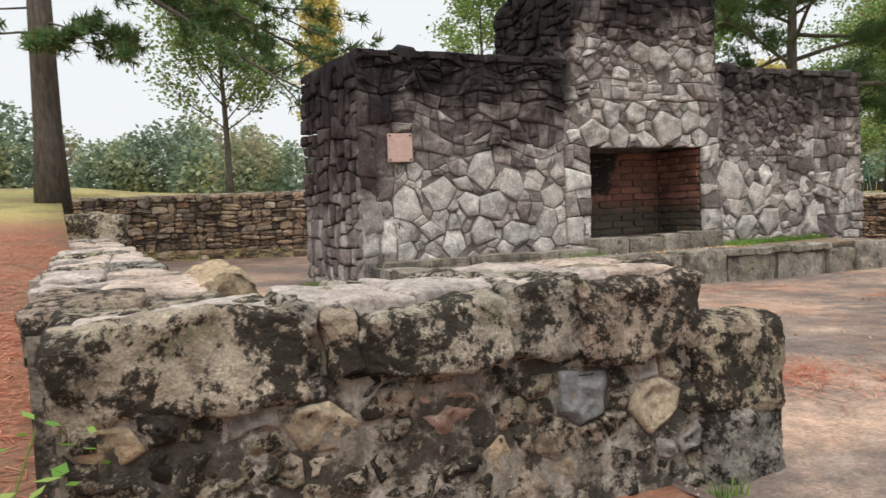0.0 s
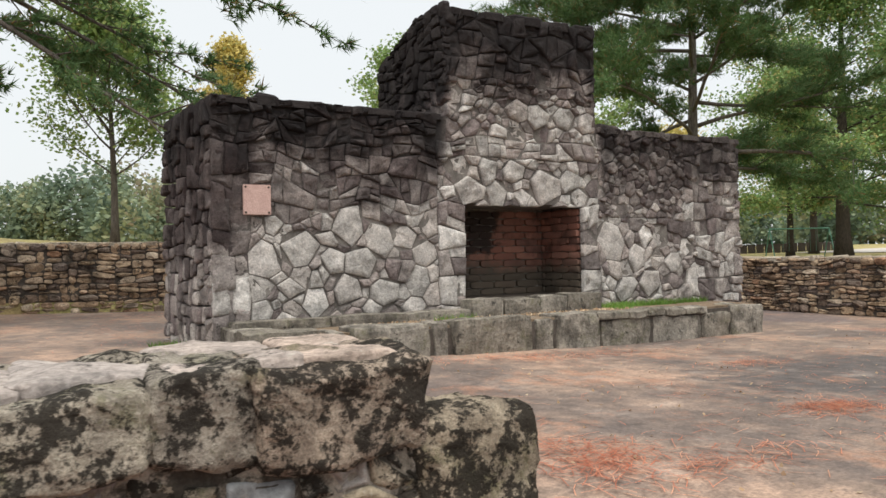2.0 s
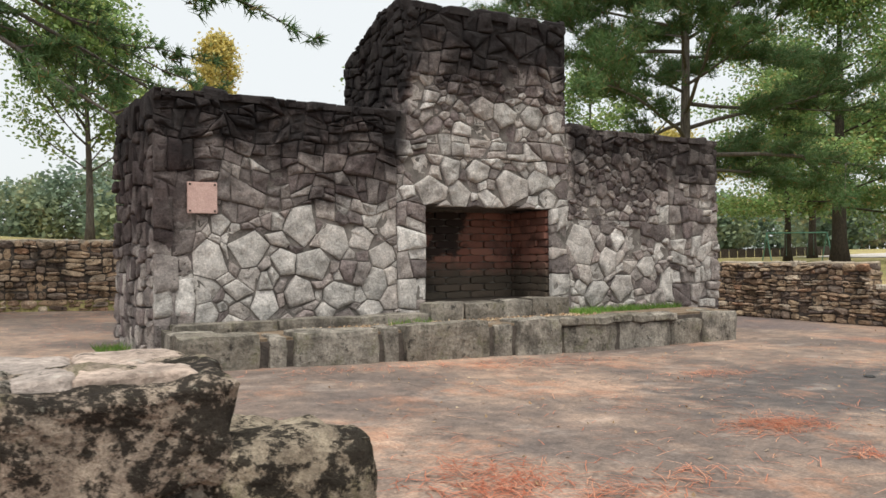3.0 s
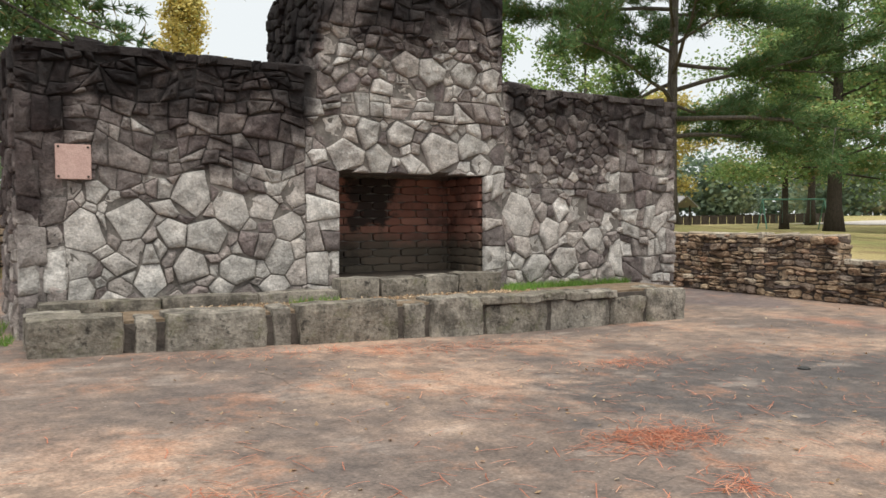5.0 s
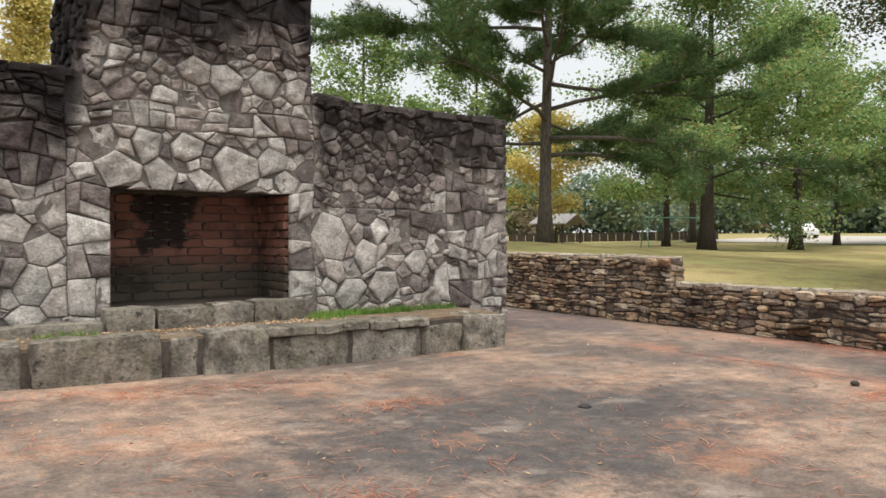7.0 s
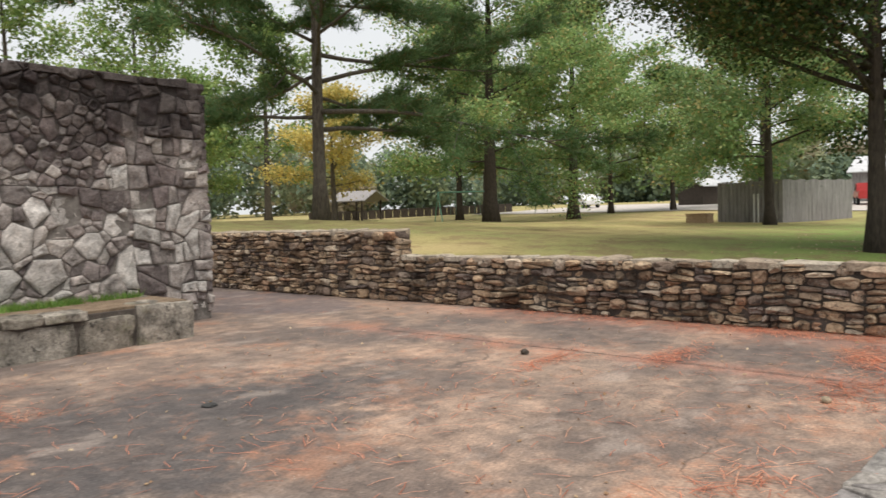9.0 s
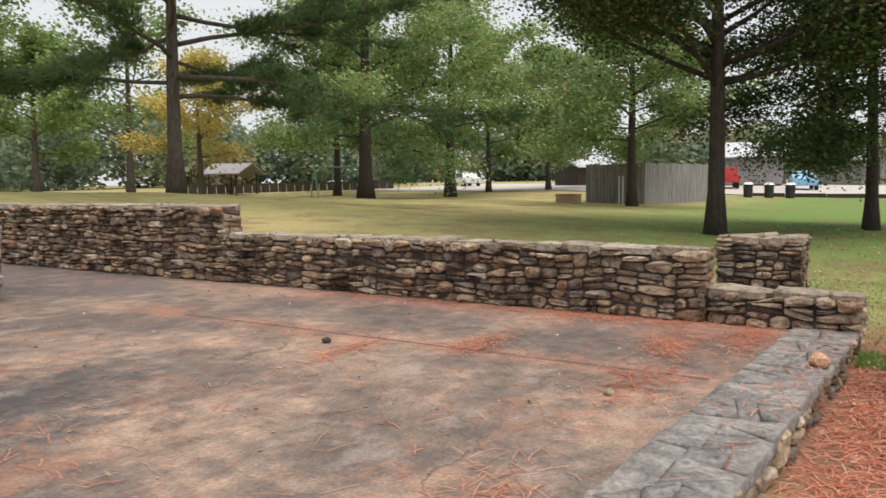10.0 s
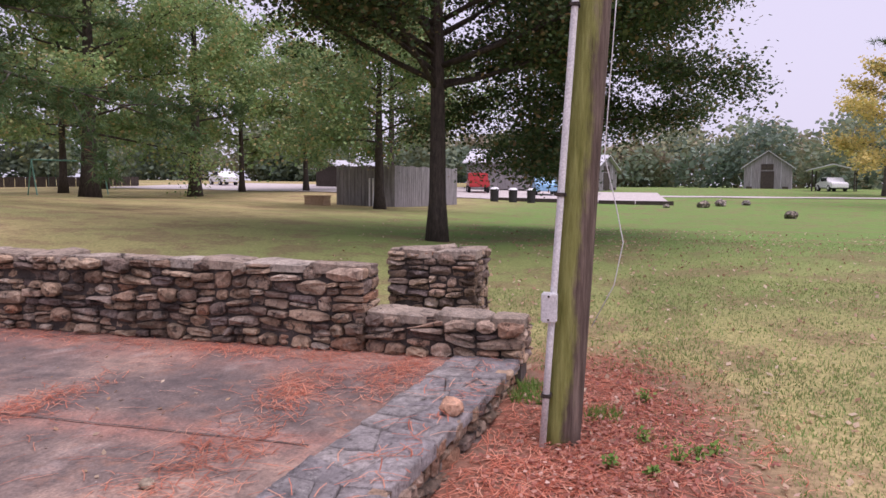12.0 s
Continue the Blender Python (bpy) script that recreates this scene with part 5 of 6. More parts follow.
def build_shed():
    z = gz(46, 11.5) - 0.05
    t = thing("board_shed", (46, 11.5, z), "grey weathered shed of upright boards", "shed")
    a, b, c = Vector((45.4, 14.2, z)), Vector((45.2, 10.9, z)), Vector((51.6, 9.1, z))
    for p, q in ((a, b), (b, c)):
        d = q - p
        n = int(d.length / 0.2)
        for i in range(n):
            o = p + d * (i / n)
            bm = box(0, 0, 0, 0.187, 0.03, 2.15 + 0.03 * math.sin(i * 7.3), 0.004)
            part("board", turned(bm, o.x, o.y, o.z, math.degrees(math.atan2(d.y, d.x))), M_BOARD, t)
    bm = bmesh.new()
    ps = [a + Vector((0.06, 0, 0)), b + Vector((0.06, 0.08, 0)), c + Vector((0, 0.08, 0)), c + Vector((1, 3.4, 0)), a + Vector((6, 0, 0))]
    vs, top = [bm.verts.new(p) for p in ps], [bm.verts.new(p + Vector((0, 0, 2.08))) for p in ps]
    bm.faces.new(top)
    for i in range(5):
        bm.faces.new((vs[i], vs[(i + 1) % 5], top[(i + 1) % 5], top[i]))
    part("frame", bm, M_DARKBARK, t)
    for dx in (-0.35, -0.15):
        part("white_pipe", turned(box(-0.03, -0.03, 0, 0.03, 0.03, 1.5), 45.1, 12.4 + dx, z, 0), M_WHITE, t, "white pipe")


def gabled(name, label, x, y, deg, w, d, h, ridge, wall, roof, open_=False):
    """A small building with a gable roof; open_: on posts."""
    z = gz(x, y) - 0.05
    t = thing(name, (x, y, z), label, "building")
    if open_:
        for sx in (-1, 1):
            for sy in (-1, 1):
                bm = box(sx * (w / 2 - 0.2) - 0.07, sy * (d / 2 - 0.2) - 0.07, 0, sx * (w / 2 - 0.2) + 0.07, sy * (d / 2 - 0.2) + 0.07, h, 0.01)
                part("post", turned(bm, x, y, z, deg), wall, t)
    else:
        bm = bmesh.new()
        pr = [(-w / 2, 0), (w / 2, 0), (w / 2, h), (0, ridge - 0.06), (-w / 2, h)]
        f, k = [bm.verts.new((u, -d / 2, v)) for u, v in pr], [bm.verts.new((u, d / 2, v)) for u, v in pr]
        bm.faces.new(f)
        bm.faces.new(k[::-1])
        for i in range(5):
            j = (i + 1) % 5
            bm.faces.new((f[j], f[i], k[i], k[j]))
        part("wall", turned(bm, x, y, z, deg), wall, t)
        for i in range(int(w / 0.35)):
            u = -w / 2 + 0.35 * i
            part("batten", turned(box(u + 0.16, -d / 2 - 0.03, 0.35, u + 0.2, -d / 2, min(h + 0.1 + (1 - abs(2 * u / w)) * (ridge - h) * 0.8, ridge - 0.2)), x, y, z, deg), roof if i % 5 == 2 else wall, t)
        # openings are dark panels on the closed wall; their colour stands for shade
        part("loft_hatch", turned(box(-w * 0.14, -d / 2 - 0.07, h * 0.86, w * 0.12, -d / 2 + 0.02, h * 1.12, 0.01), x, y, z, deg), M_DARKBARK, t, "dark panel painted as the shade in a loft opening")
        for u in (-0.38, 0.0, 0.38):
            part("crawl_gap", turned(box(u * w - 0.35, -d / 2 - 0.06, 0.05, u * w + 0.35, -d / 2 + 0.02, 0.35, 0.01), x, y, z, deg), M_DARKBARK, t, "dark panel painted as the shade between foundation piers")
        part("door", turned(box(-w * 0.14, -d / 2 - 0.05, 0.1, w * 0.14, -d / 2 + 0.02, h * 0.8, 0.01), x, y, z, deg), M_DARKBARK, t, "dark panel painted as the shade in a doorway")
    for s in (-1, 1):
        bm = bmesh.new()
        o = 0.4
        p = [(0, -d / 2 - o, ridge), (s * (w / 2 + o), -d / 2 - o, h - o * (ridge - h) / (w / 2)), (s * (w / 2 + o), d / 2 + o, h - o * (ridge - h) / (w / 2)), (0, d / 2 + o, ridge)]
        lo, hi = [bm.verts.new(q) for q in p], [bm.verts.new((q[0], q[1], q[2] + 0.1)) for q in p]
        bm.faces.new(lo)
        bm.faces.new(hi)
        for i in range(4):
            bm.faces.new((lo[i], lo[(i + 1) % 4], hi[(i + 1) % 4], hi[i]))
        bmesh.ops.recalc_face_normals(bm, faces=bm.faces)
        part("roof", turned(bm, x, y, z, deg), roof, t, "metal roof slope")
    return t


def car(name, label, x, y, deg, paint, truck=False):
    z = gz(x, y)
    t = thing(name, (x, y, z), label, "car", "parked cars")
    prof = [(-2.2, .35), (-2.2, .85), (-1.9, .98), (-1.2, 1.0), (-.7, 1.5), (.7, 1.52), (1.25, 1.02), (2.0, .9), (2.2, .75), (2.2, .35)]
    if truck:
        prof = [(-2.7, .5), (-2.7, 1.1), (-.6, 1.1), (-.5, 1.75), (.8, 1.75), (1.3, 1.15), (2.5, 1.05), (2.6, .5)]
    bm = bmesh.new()
    l, r = [bm.verts.new((u, -0.88, v)) for u, v in prof], [bm.verts.new((u, 0.88, v)) for u, v in prof]
    bm.faces.new(l)
    bm.faces.new(r[::-1])
    for i in range(len(prof)):
        j = (i + 1) % len(prof)
        bm.faces.new((l[j], l[i], r[i], r[j]))
    bmesh.ops.recalc_face_normals(bm, faces=bm.faces)
    bmesh.ops.bevel(bm, geom=bm.edges[:], offset=0.07, segments=2, affect="EDGES")
    part("body", turned(bm, x, y, z, deg), paint, t)
    lo, hi = (1.06, 1.44) if not truck else (1.18, 1.66)
    for s in (-1, 1):
        part("side_window", turned(box(-0.8 if not truck else -0.4, s * 0.89 - 0.02, lo, 0.72, s * 0.89 + 0.02, hi, 0.01), x, y, z, deg), M_GLASS, t, "dark side window")
        for u in (-1.4, 1.4):
            bm = bmesh.new()
            bmesh.ops.create_cone(bm, cap_ends=True, segments=20, radius1=0.34, radius2=0.34, depth=0.24)
            bmesh.ops.rotate(bm, matrix=Matrix.Rotation(radians(90), 3, "X"), verts=bm.verts)
            bmesh.ops.translate(bm, vec=(u, s * 0.82, 0.34), verts=bm.verts)
            wheel = part("wheel", turned(bm, x, y, z, deg), M_TYRE, t, "black wheel")
            bm = bmesh.new()
            bmesh.ops.create_cone(bm, cap_ends=True, segments=16, radius1=0.2, radius2=0.17, depth=0.03)
            bmesh.ops.rotate(bm, matrix=Matrix.Rotation(radians(90 if s < 0 else -90), 3, "X"), verts=bm.verts)
            bmesh.ops.translate(bm, vec=(u, s * 0.95, 0.34), verts=bm.verts)
            part("rim", turned(bm, x, y, z, deg), M_GREYMETAL, wheel, "grey metal rim")


def bin_can(x, y):
    z = gz(x, y)
    t = thing("trash_can", (x, y, z), "dark slatted trash can with a pale lid", "trash can", "trash cans by the lot")
    bm = bmesh.new()
    bmesh.ops.create_cone(bm, cap_ends=True, segments=18, radius1=0.27, radius2=0.3, depth=0.85)
    part("bin", turned(bm, x, y, z + 0.42, 0), M_TYRE, t)
    bm = bmesh.new()
    bmesh.ops.create_cone(bm, cap_ends=True, segments=18, radius1=0.33, radius2=0.2, depth=0.14)
    part("lid", turned(bm, x, y, z + 0.91, 0), M_WHITE, t, "pale lid")


def field_rock(x, y, r, seed):
    bm = bmesh.new()
    bmesh.ops.create_icosphere(bm, subdivisions=3, radius=1)
    for v in bm.verts:
        v.co *= 1 + 0.3 * noise.noise(v.co * 1.6 + Vector((seed * 7.1, 0, 0)))
        v.co = Vector((v.co.x * r, v.co.y * r * 0.7, v.co.z * r * 0.55))
    z = gz(x, y)
    bmesh.ops.translate(bm, vec=(0, 0, r * 0.3), verts=bm.verts)
    me = bpy.data.meshes.new("field_rock")
    bm.to_mesh(me)
    bm.free()
    me.materials.append(M_FIELD)
    ob = new("field_rock", me)
    ob.location = (x, y, z)
    tagged(ob, "brown boulder lying on the green lawn", "rock", "boulders on the lawn")


M_BOARD = plain_noise("grey_boards", (0.17, 0.16, 0.165), (0.36, 0.34, 0.34), 2.5, strength=0.5, stretch=(3, 3, 0.3))
M_TIN = plain_noise("tin_roof", (0.45, 0.46, 0.48), (0.6, 0.6, 0.62), 1.5, 0.45, 0.1)
M_WHITE = plain_noise("white_paint", (0.72, 0.72, 0.72), (0.82, 0.82, 0.82), 3, 0.4, 0.05)
M_RED = plain_noise("red_paint", (0.42, 0.03, 0.03), (0.5, 0.05, 0.05), 3, 0.3, 0.02, spec=0.5)
M_BLUE = plain_noise("light_blue_paint", (0.2, 0.42, 0.62), (0.27, 0.5, 0.7), 3, 0.4, 0.02, spec=0.5)
M_TYRE = plain_noise("black_rubber", (0.02, 0.02, 0.02), (0.05, 0.05, 0.05), 6, 0.8, 0.1)
M_GLASS = material("car_glass", 0.1, 0.5)
M_GLASS.node_tree.nodes["Principled BSDF"].inputs["Base Color"].default_value = (0.03, 0.035, 0.04, 1)
M_LOT = plain_noise("pale_gravel_lot", (0.40, 0.36, 0.33), (0.52, 0.48, 0.45), 2.0, strength=0.2)
build_shed()
gabled("barn", "grey board barn with a pale tin roof, far across the field", 114.7, -18.9, -102, 5.6, 8, 2.9, 4.9, M_BOARD, M_TIN)
gabled("picnic_shelter", "small open picnic shelter with a low roof", 99, -23.0, 72, 4.5, 4.5, 2.3, 2.9, M_DARKBARK, M_TIN, True)
gabled("picnic_shelter", "dark open shelter among the trees", 54.0, 51.0, 20, 4.4, 3.0, 2.0, 2.8, M_DARKBARK, M_BOARD, True)
gabled("kiosk", "small dark kiosk with a pale roof by the parking lot", 80, 28.5, 70, 3.2, 2.6, 2.0, 2.7, M_DARKBARK, M_TIN)
gabled("cabin", "long grey cabin with a tin roof beyond the lot", 88, 12.5, 5, 14.0, 6.0, 2.6, 4.2, M_BOARD, M_TIN)
gabled("cabin", "grey cabin with a tin roof beyond the lot", 92, 4, -15, 8.0, 5.0, 2.4, 3.8, M_BOARD, M_TIN)
car("pickup_truck", "red pickup truck parked on the lot", 73, 12.2, 15, M_RED, True)
car("parked_car", "white car parked beyond the lawn", 80, 41.5, 50, M_WHITE)
car("parked_car", "light blue car parked on the lot", 72.0, 6.2, 12, M_BLUE)
car("parked_car", "white car by the far shelter", 97.6, -22.4, 8, M_WHITE)
for bx, by in ((57.5, 7.9), (57.8, 6.7), (58.0, 5.5)):
    bin_can(bx, by)
for k, (rx, ry, rad_) in enumerate(((56, -5.2, 0.5), (58, -6.4, 0.5), (60, -8.2, 0.4), (45, -7.9, 0.42), (55, -3.0, 0.28))):
    field_rock(rx, ry, rad_, k)


def build_lot():
    vs, fs = [], []
    xs, ys = np.linspace(59, 84, 14), np.linspace(-3.5, 46, 27)
    for y in ys:
        for x in xs:
            vs.append((x + 0.12 * y, y, gz(x + 0.12 * y, y) + 0.05))
    n = len(xs)
    fs = [(j * n + i, j * n + i + 1, (j + 1) * n + i + 1, (j + 1) * n + i) for j in range(len(ys) - 1) for i in range(n - 1)]
    tagged(new("parking_lot", mesh_of("parking_lot", vs, fs, M_LOT, True)), "pale gravel parking lot beyond the lawn", "road", kind="structure")
    vs, fs = [], []
    for i, y in enumerate(np.linspace(-2, -120, 40)):
        x = 74 - 0.06 * y
        for s in (-1.6, 1.6):
            vs.append((x + s, y, gz(x + s, y) + 0.04))
        if i:
            fs.append((2 * i - 2, 2 * i - 1, 2 * i + 1, 2 * i))
    tagged(new("park_road", mesh_of("park_road", vs, fs, M_LOT, True)), "narrow pale park road across the field", "road", kind="structure")


def build_fence():
    t = thing("rail_fence", (62, 52, gz(62, 52)), "dark low board fence of the playground", "fence")
    a, b = Vector((52, 56, 0)), Vector((72, 46, 0))
    n = 26
    for i in range(n):
        p, q = a.lerp(b, i / n), a.lerp(b, (i + 1) / n)
        z = gz(p.x, p.y)
        d = q - p
        part("board", turned(box(0, -0.02, 0.05, d.length - 0.05, 0.02, 0.95, 0.005), p.x, p.y, z, math.degrees(math.atan2(d.y, d.x))), M_DARKBARK, t)


def build_edging():
    """Dark timbers laid end to end along the lot."""
    for y in np.arange(-3.6, 7.0, 2.4):
        x = 58.8 + 0.12 * y
        t = thing("timber", (x, y, gz(x, y)), "dark weathered timber laid along the lot's edge", "timber", "timbers along the lot")
        part("beam", turned(box(-0.12, 0, -0.1, 0.12, 2.36, 0.26, 0.02), x, y, gz(x, y), -7), M_DARKBARK, t)


def build_crate():
    x, y = 43.4, 14.4
    t = thing("wooden_box", (x, y, gz(x, y)), "low tan wooden box standing on the lawn by the shed", "box")
    for k in range(3):
        part("board", turned(box(-0.28, -0.65, 0.15 * k, 0.28, 0.65, 0.15 * k + 0.14, 0.012), x, y, gz(x, y), -20), M_TANWOOD, t)
    part("lid", turned(box(-0.32, -0.7, 0.45, 0.32, 0.7, 0.49, 0.01), x, y, gz(x, y), -20), M_TANWOOD, t, "pale board lid")


def build_swing(x, y, deg):
    z = gz(x, y)
    t = thing("swing_set", (x, y, z), "green metal swing frame on the playground", "swing set")
    r = Matrix.Rotation(radians(deg), 3, "Z")
    spot = lambda u, v, w: r @ Vector((u, v, w))
    child("top_bar", mesh_of("top_bar", *tube([spot(-2.2, 0, 2.2), spot(2.2, 0, 2.2)], [0.05, 0.05], 8), M_GREENMETAL), t)
    for u in (-2.2, 2.2):
        for v in (-0.8, 0.8):
            child("leg", mesh_of("leg", *tube([spot(u, v, -0.05), spot(u, 0, 2.2)], [0.04, 0.04], 8), M_GREENMETAL), t)
    for u in (-1.0, 1.0):
        part("seat", turned(box(u - 0.25, -0.12, 0.5, u + 0.25, 0.12, 0.55, 0.01), x, y, z, deg), M_TYRE, t, "black swing seat")
        for q in (-0.22, 0.22):
            child("chain", mesh_of("chain", *tube([spot(u + q, 0, 0.54), spot(u + q, 0, 2.2)], [0.012, 0.012], 4), M_GREENMETAL), t)


M_TANWOOD = plain_noise("tan_boards", (0.34, 0.22, 0.14), (0.5, 0.36, 0.24), 3, stretch=(1, 3, 3))
M_GREENMETAL = plain_noise("green_painted_metal", (0.10, 0.26, 0.2), (0.16, 0.34, 0.27), 4, 0.5, 0.05)
build_lot()
build_fence()
build_edging()
build_crate()
build_swing(49.7, 34.7, -28)


# ---- litter, grass and weeds ----
M_STRAW = leaf_material("fallen_needles", [(0.0, (0.38, 0.125, 0.075)), (0.5, (0.64, 0.225, 0.135)), (1.0, (0.72, 0.40, 0.27))])
M_GRASS = leaf_material("grass_blades", [(0.0, (0.17, 0.28, 0.08)), (0.6, (0.25, 0.33, 0.11)), (1.0, (0.45, 0.37, 0.22))])
M_LUSH = leaf_material("lush_grass", [(0.0, (0.10, 0.22, 0.04)), (0.6, (0.16, 0.30, 0.06)), (1.0, (0.26, 0.34, 0.09))])
M_LITTER = leaf_material("bark_chips", [(0.0, (0.22, 0.08, 0.06)), (0.5, (0.42, 0.17, 0.12)), (0.85, (0.55, 0.29, 0.21)), (1.0, (0.66, 0.5, 0.4))])
M_DEADLEAF = leaf_material("dead_leaves", [(0.0, (0.32, 0.19, 0.11)), (0.5, (0.46, 0.32, 0.2)), (1.0, (0.62, 0.5, 0.36))])


def floor_at(x, y):
    if 0.0 < x < 15.15 and y > kerb_y(x) - 0.25:
        return patio_z(x, y) + (0.03 if y < kerb_y(x) + 0.27 else 0.0)
    return ground_z(x, y)


def straw(name, label, spots, seed, length=0.17, width=0.0022, lift=0.025):
    """Loose pine needles: spots of (x, y, spread x, spread y, count)."""
    rg = np.random.default_rng(seed)
    V = []
    for cx, cy, sx, sy, n in spots:
        x, y = cx + rg.normal(size=n) * sx, cy + rg.normal(size=n) * sy
        a, L = rg.uniform(0, 2 * math.pi, n), length * rg.uniform(0.5, 1.2, n)
        for i in range(n):
            z = floor_at(x[i], y[i]) + 0.006 + lift * rg.random() ** 2
            d = np.array([math.cos(a[i]), math.sin(a[i]), rg.uniform(-0.06, 0.06)])
            s = np.array([-d[1], d[0], 0]) * width
            p = np.array([x[i], y[i], z])
            m = p + d * L[i] * 0.5 + s * rg.uniform(-6, 6) + np.array([0, 0, 0.004])
            q = p + d * L[i]
            V += [p - s, p + s, m + s, m - s, q + s, q - s]
    k = len(V) // 6
    base = np.arange(k)[:, None] * 6
    F = np.concatenate([base + np.array([0, 1, 2, 3]), base + np.array([3, 2, 4, 5])])
    me = from_arrays(name, np.array(V), F, M_STRAW)
    tagged(new(name, me), label, "pine needles", kind="stuff")


def blades(name, label, spots, seed, mat, height=0.09, width=0.006):
    rg = np.random.default_rng(seed)
    V = []
    for cx, cy, sx, sy, n, z in spots:
        for _ in range(n):
            x, y = cx + rg.uniform(-1, 1) * sx, cy + rg.uniform(-1, 1) * sy
            p = np.array([x, y, floor_at(x, y) - 0.005 if z is None else z])
            a = rg.uniform(0, 6.28)
            s = np.array([math.cos(a), math.sin(a), 0]) * width
            h = height * rg.uniform(0.4, 1.2)
            V += [p - s, p + s, p + np.array([rg.normal() * 0.4 * h, rg.normal() * 0.4 * h, h])]
    me = from_arrays(name, np.array(V), np.arange(len(V)).reshape(-1, 3), mat)
    tagged(new(name, me), label, "grass", kind="stuff")


straw("straw_clump", "rust-red clumps of fallen pine needles on the patio",
      [(6.6, 4.05, 0.28, 0.12, 420), (6.3, 3.2, 0.08, 0.08, 60), (3.9, 3.75, 0.22, 0.22, 420), (4.6, 3.3, 0.4, 0.12, 160), (8.3, 6.2, 0.3, 0.12, 160), (7.2, 7.6, 0.7, 0.18, 260),
       (5.6, 7.9, 0.9, 0.12, 220), (12.4, 3.9, 0.35, 0.08, 200), (13.2, 3.0, 0.3, 0.1, 260), (13.9, 1.5, 0.35, 0.14, 380), (12.6, 1.35, 0.35, 0.16, 300), (14.9, 2.4, 0.12, 0.9, 700),
       (14.95, 5.0, 0.08, 0.9, 300), (14.5, 0.95, 0.35, 0.12, 420), (8.6, 2.2, 0.3, 0.2, 120), (7.9, 2.6, 0.3, 0.1, 260), (9.9, 1.4, 0.5, 0.14, 200), (3.5, 17.5, 2.2, 0.7, 900), (2.2, 13.5, 0.5, 2.0, 400)], 1)
straw("straw_scatter", "single pine needles scattered over the patio", [(8.5, 4.5, 3.4, 2.2, 1100), (11.5, 2.5, 2.0, 1.2, 260)], 2)
straw("straw_bed", "thick bed of red pine straw outside the kerb and wall", [(12.6, -0.3, 1.1, 0.35, 2600), (14.2, -0.8, 0.8, 0.4, 1800), (15.4, -0.7, 0.5, 0.25, 500), (-1.2, 5.0, 0.8, 2.4, 5200), (-1.4, 10.0, 0.8, 2.0, 2600)], 3, width=0.003)
blades("hearth_grass", "bright green grass along the hearth's back", [(9.7, 9.42, 0.75, 0.14, 1300, 0.455), (10.9, 9.45, 0.35, 0.1, 350, 0.455), (6.0, 9.05, 0.3, 0.1, 160, 0.46), (9.0, 9.2, 0.25, 0.12, 200, 0.455)], 4, M_LUSH, 0.1)
blades("corner_grass", "green tuft at the fireplace's foot", [(2.55, 10.5, 0.2, 0.5, 500, None), (2.75, 9.5, 0.12, 0.25, 150, None), (14.95, -0.1, 0.25, 0.2, 500, None), (14.55, -0.6, 0.12, 0.12, 160, None), (2.3, 2.66, 0.1, 0.03, 40, None)], 5, M_LUSH, 0.1)
blades("lawn_blades", "thin autumn grass of the near lawn", [(17.5, -3.2, 3.5, 2.4, 22000, None), (17.5, -0.2, 1.9, 1.4, 7000, None), (14.9, -2.6, 1.6, 0.9, 5000, None), (24.0, -4.0, 4.0, 4.0, 9000, None)], 6, M_GRASS, 0.04, 0.007)
_rg = np.random.default_rng(9)
_p = np.array([(x, y, ground_z(x, y) + 0.02) for x, y in zip(_rg.uniform(13.5, 32, 3600), _rg.normal(-2.0, 3.4, 3600)) if not (x < 15.6 and y > -0.1)])
tagged(new("fallen_leaves", leaf_cloud(_p, 0.06, _rg, M_DEADLEAF, "fallen_leaves", 2.0)), "dry brown leaves strewn on the lawn", "leaves", kind="stuff")
_p = np.array([(x, y, ground_z(x, y) + 0.02 + 0.02 * k) for x, y, k in zip(_rg.normal(13.6, 1.1, 3200), _rg.normal(-0.7, 0.42, 3200), _rg.random(3200)) if y < kerb_y(x) - 0.34])
tagged(new("bark_litter", leaf_cloud(_p, 0.036, _rg, M_LITTER, "bark_litter", 1.5)), "red-brown bark chips and leaves on the straw bed", "bark chips", kind="stuff")
_p = np.array([(x, y, 0.475) for x, y in zip(_rg.uniform(4.5, 9.2, 500), _rg.uniform(8.85, 9.28, 500))])
tagged(new("hearth_leaves", leaf_cloud(_p, 0.045, _rg, M_DEADLEAF, "hearth_leaves", 2.0)), "dead leaves and needles lying on the hearth", "leaves", kind="stuff")
_p = np.array([(x, y, patio_z(x) + 0.008) for x, y in zip(_rg.uniform(3.5, 14.8, 420), _rg.uniform(1.6, 8.0, 420))])
tagged(new("patio_chips", leaf_cloud(_p, 0.035, _rg, M_DEADLEAF, "patio_chips", 3.0)), "small pale leaf and bark scraps on the patio", "leaves", kind="stuff")


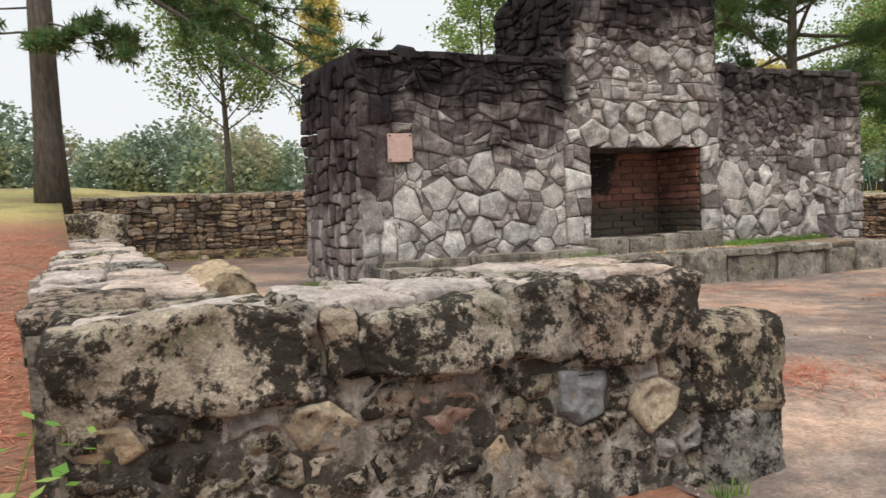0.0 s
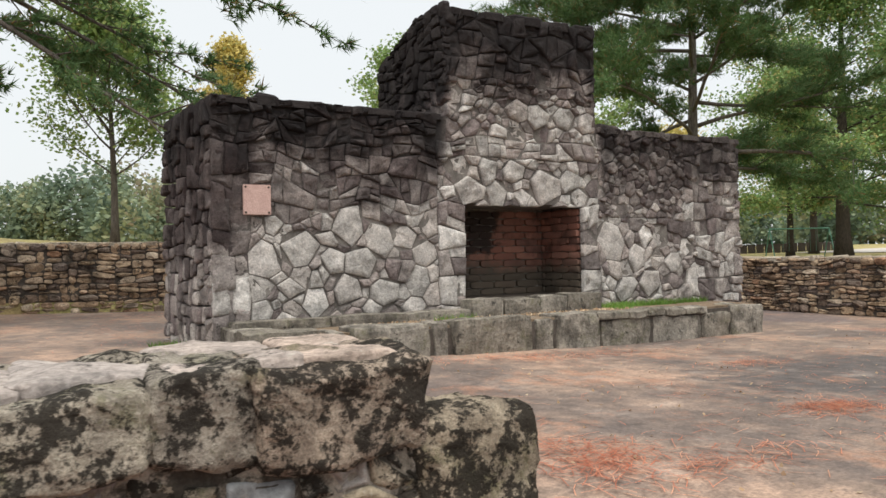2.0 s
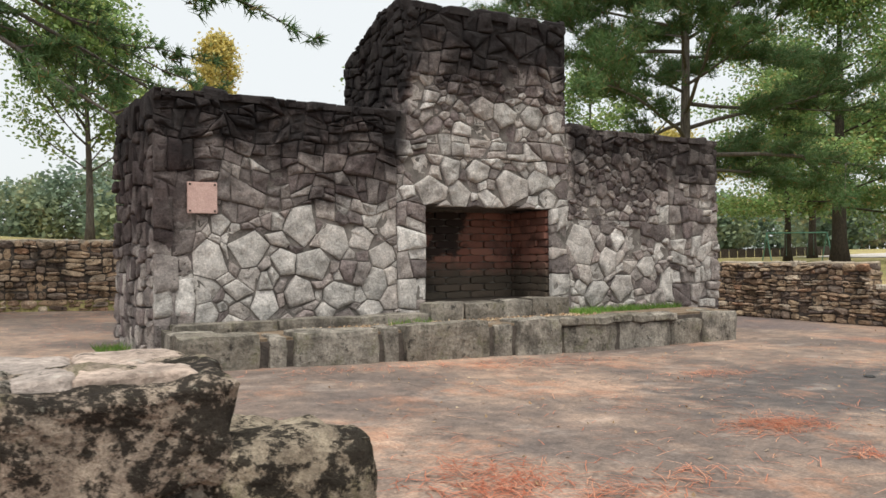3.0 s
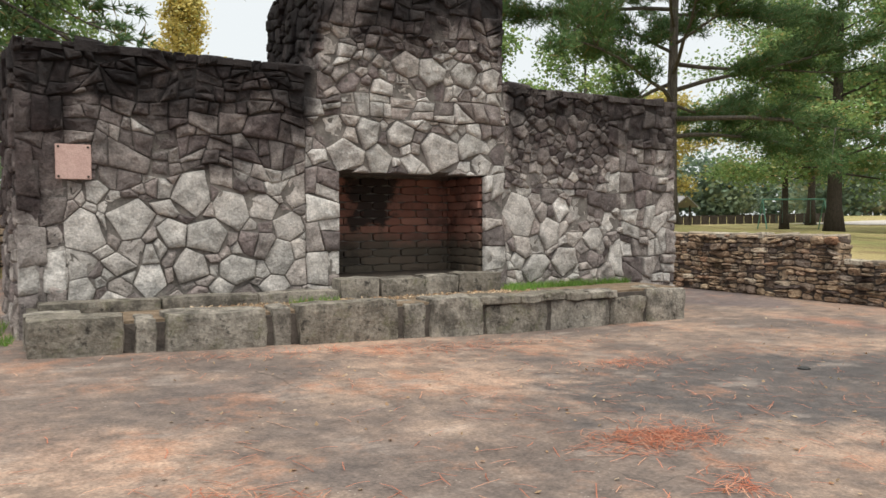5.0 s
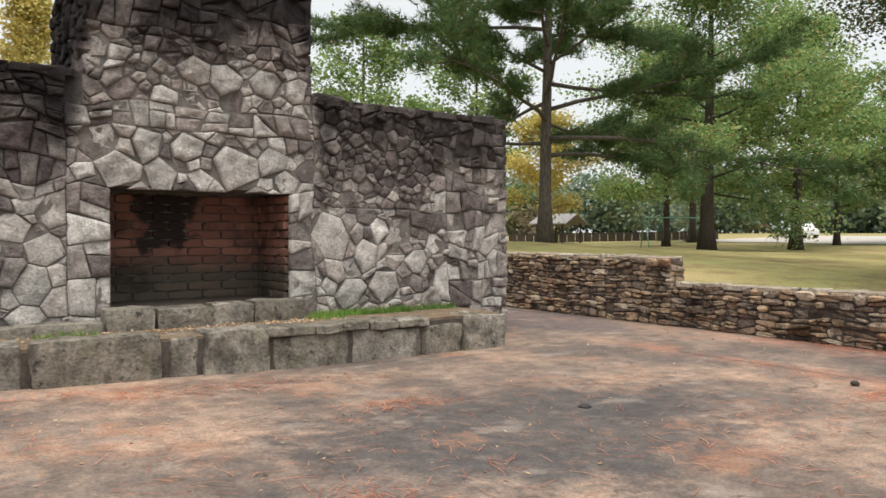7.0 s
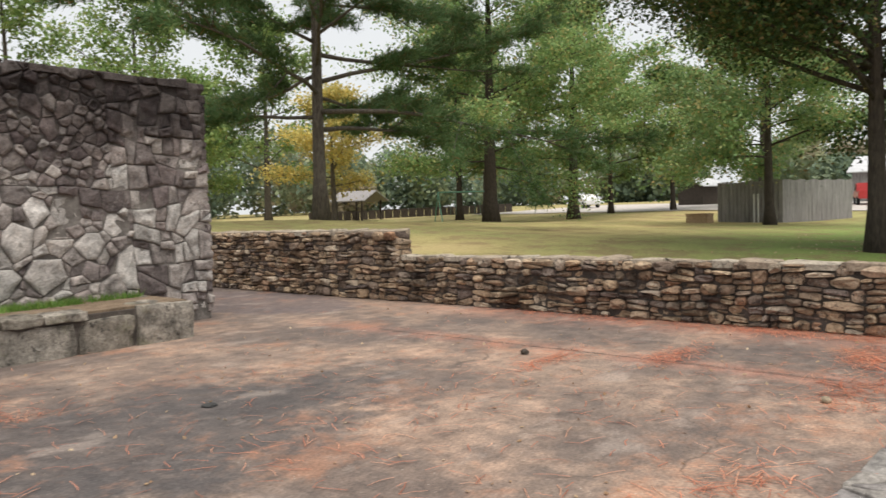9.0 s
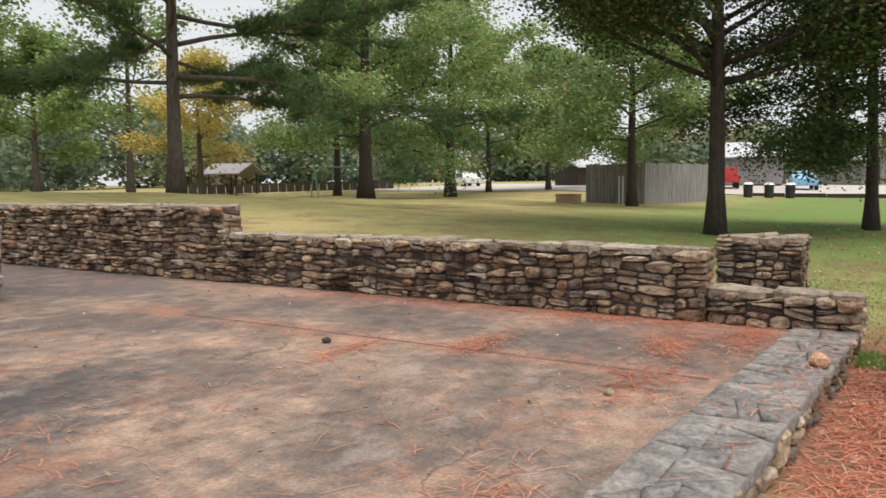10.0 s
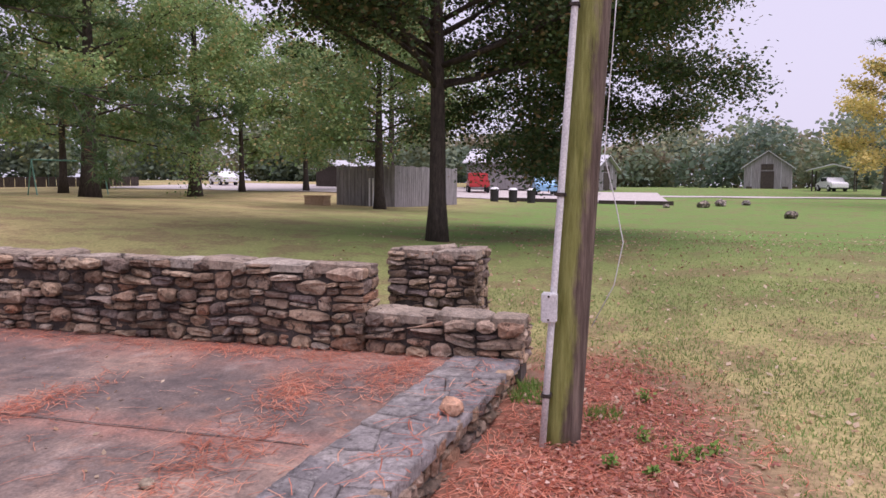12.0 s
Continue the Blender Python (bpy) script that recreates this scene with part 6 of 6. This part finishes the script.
def weed(x, y, h, n, seed):
    rg = np.random.default_rng(seed)
    z = ground_z(x, y)
    t = thing("weed", (x, y, z), "leafy green weed growing in the pine straw", "plant", "weeds")
    for k in range(3):
        a = k * 2.1 + seed
        vs, fs = tube([(0, 0, -0.02), (0.12 * h * math.cos(a), 0.12 * h * math.sin(a), h * 0.5), (0.3 * h * math.cos(a), 0.3 * h * math.sin(a), h)], [0.005, 0.004, 0.002], 5)
        child("stem", mesh_of("stem", vs, fs, M_LUSH), t)
    pts = rg.normal(size=(n, 3)) * np.array([0.3, 0.3, 0.28]) * h + np.array([0, 0, h * 0.6])
    child("foliage", leaf_cloud(pts, 0.03 + 0.04 * h, rg, M_LUSH, "foliage", 1.5), t)


for k, (wx, wy, wh) in enumerate(((-0.36, 2.5, 0.62), (-0.52, 2.35, 0.5), (14.98, -0.9, 0.1), (14.15, -0.88, 0.1), (13.84, -1.08, 0.12), (13.95, -1.2, 0.1), (13.64, -0.67, 0.09), (13.57, -0.92, 0.08), (14.05, -1.32, 0.09), (16.0, 0.3, 0.35))):
    weed(wx, wy, wh, 130 if wh > 0.2 else 44, k)


def pebble(name, label, x, y, r, mat, flat=0.6, seed=0):
    bm = bmesh.new()
    bmesh.ops.create_icosphere(bm, subdivisions=2, radius=r)
    for v in bm.verts:
        v.co *= 1 + 0.35 * noise.noise(v.co / r * 1.3 + Vector((seed * 3.3, 0, 0)))
        v.co.z *= flat
    me = bpy.data.meshes.new(name)
    bm.to_mesh(me)
    bm.free()
    me.materials.append(mat)
    ob = new(name, me)
    ob.location = (x, y, floor_at(x, y) + r * flat * 0.7)
    tagged(ob, label, name.replace("_", " "))


def crack(name, label, pts, width):
    """A dark open joint in the paving, as a thin sunk-looking strip."""
    vs, fs = [], []
    for i, (x, y) in enumerate(pts):
        w = width * (0.7 + 0.6 * abs(noise.noise((x * 3, y * 3, 0))))
        vs += [(x - w, y, patio_z(x) + 0.009), (x + w, y, patio_z(x) + 0.009)]
        if i:
            fs.append((2 * i - 2, 2 * i - 1, 2 * i + 1, 2 * i))
    tagged(new(name, mesh_of(name, vs, fs, M_DARKMORTAR)), label, "crack", kind="structure")


crack("paving_joint", "dark open joint across the patio paving", [(12.9 + 0.02 * noise.noise((y * 1.7, 3, 0)), y) for y in np.linspace(0.95, 6.7, 50)], 0.008)
pebble("loose_stone", "orange-tan stone lying on the kerb", 13.6, 0.30, 0.08, M_ORANGE, 0.75, 1)
pebble("bark_piece", "dark piece of bark on the patio", 9.6, 5.2, 0.06, M_TYRE, 0.22, 2)
pebble("pine_cone", "dark pine cone on the patio", 12.54, 4.27, 0.045, M_DARKBARK, 0.7, 3)
pebble("loose_stone", "small pale stone on the patio", 12.18, 1.46, 0.04, M_TAN, 0.7, 4)
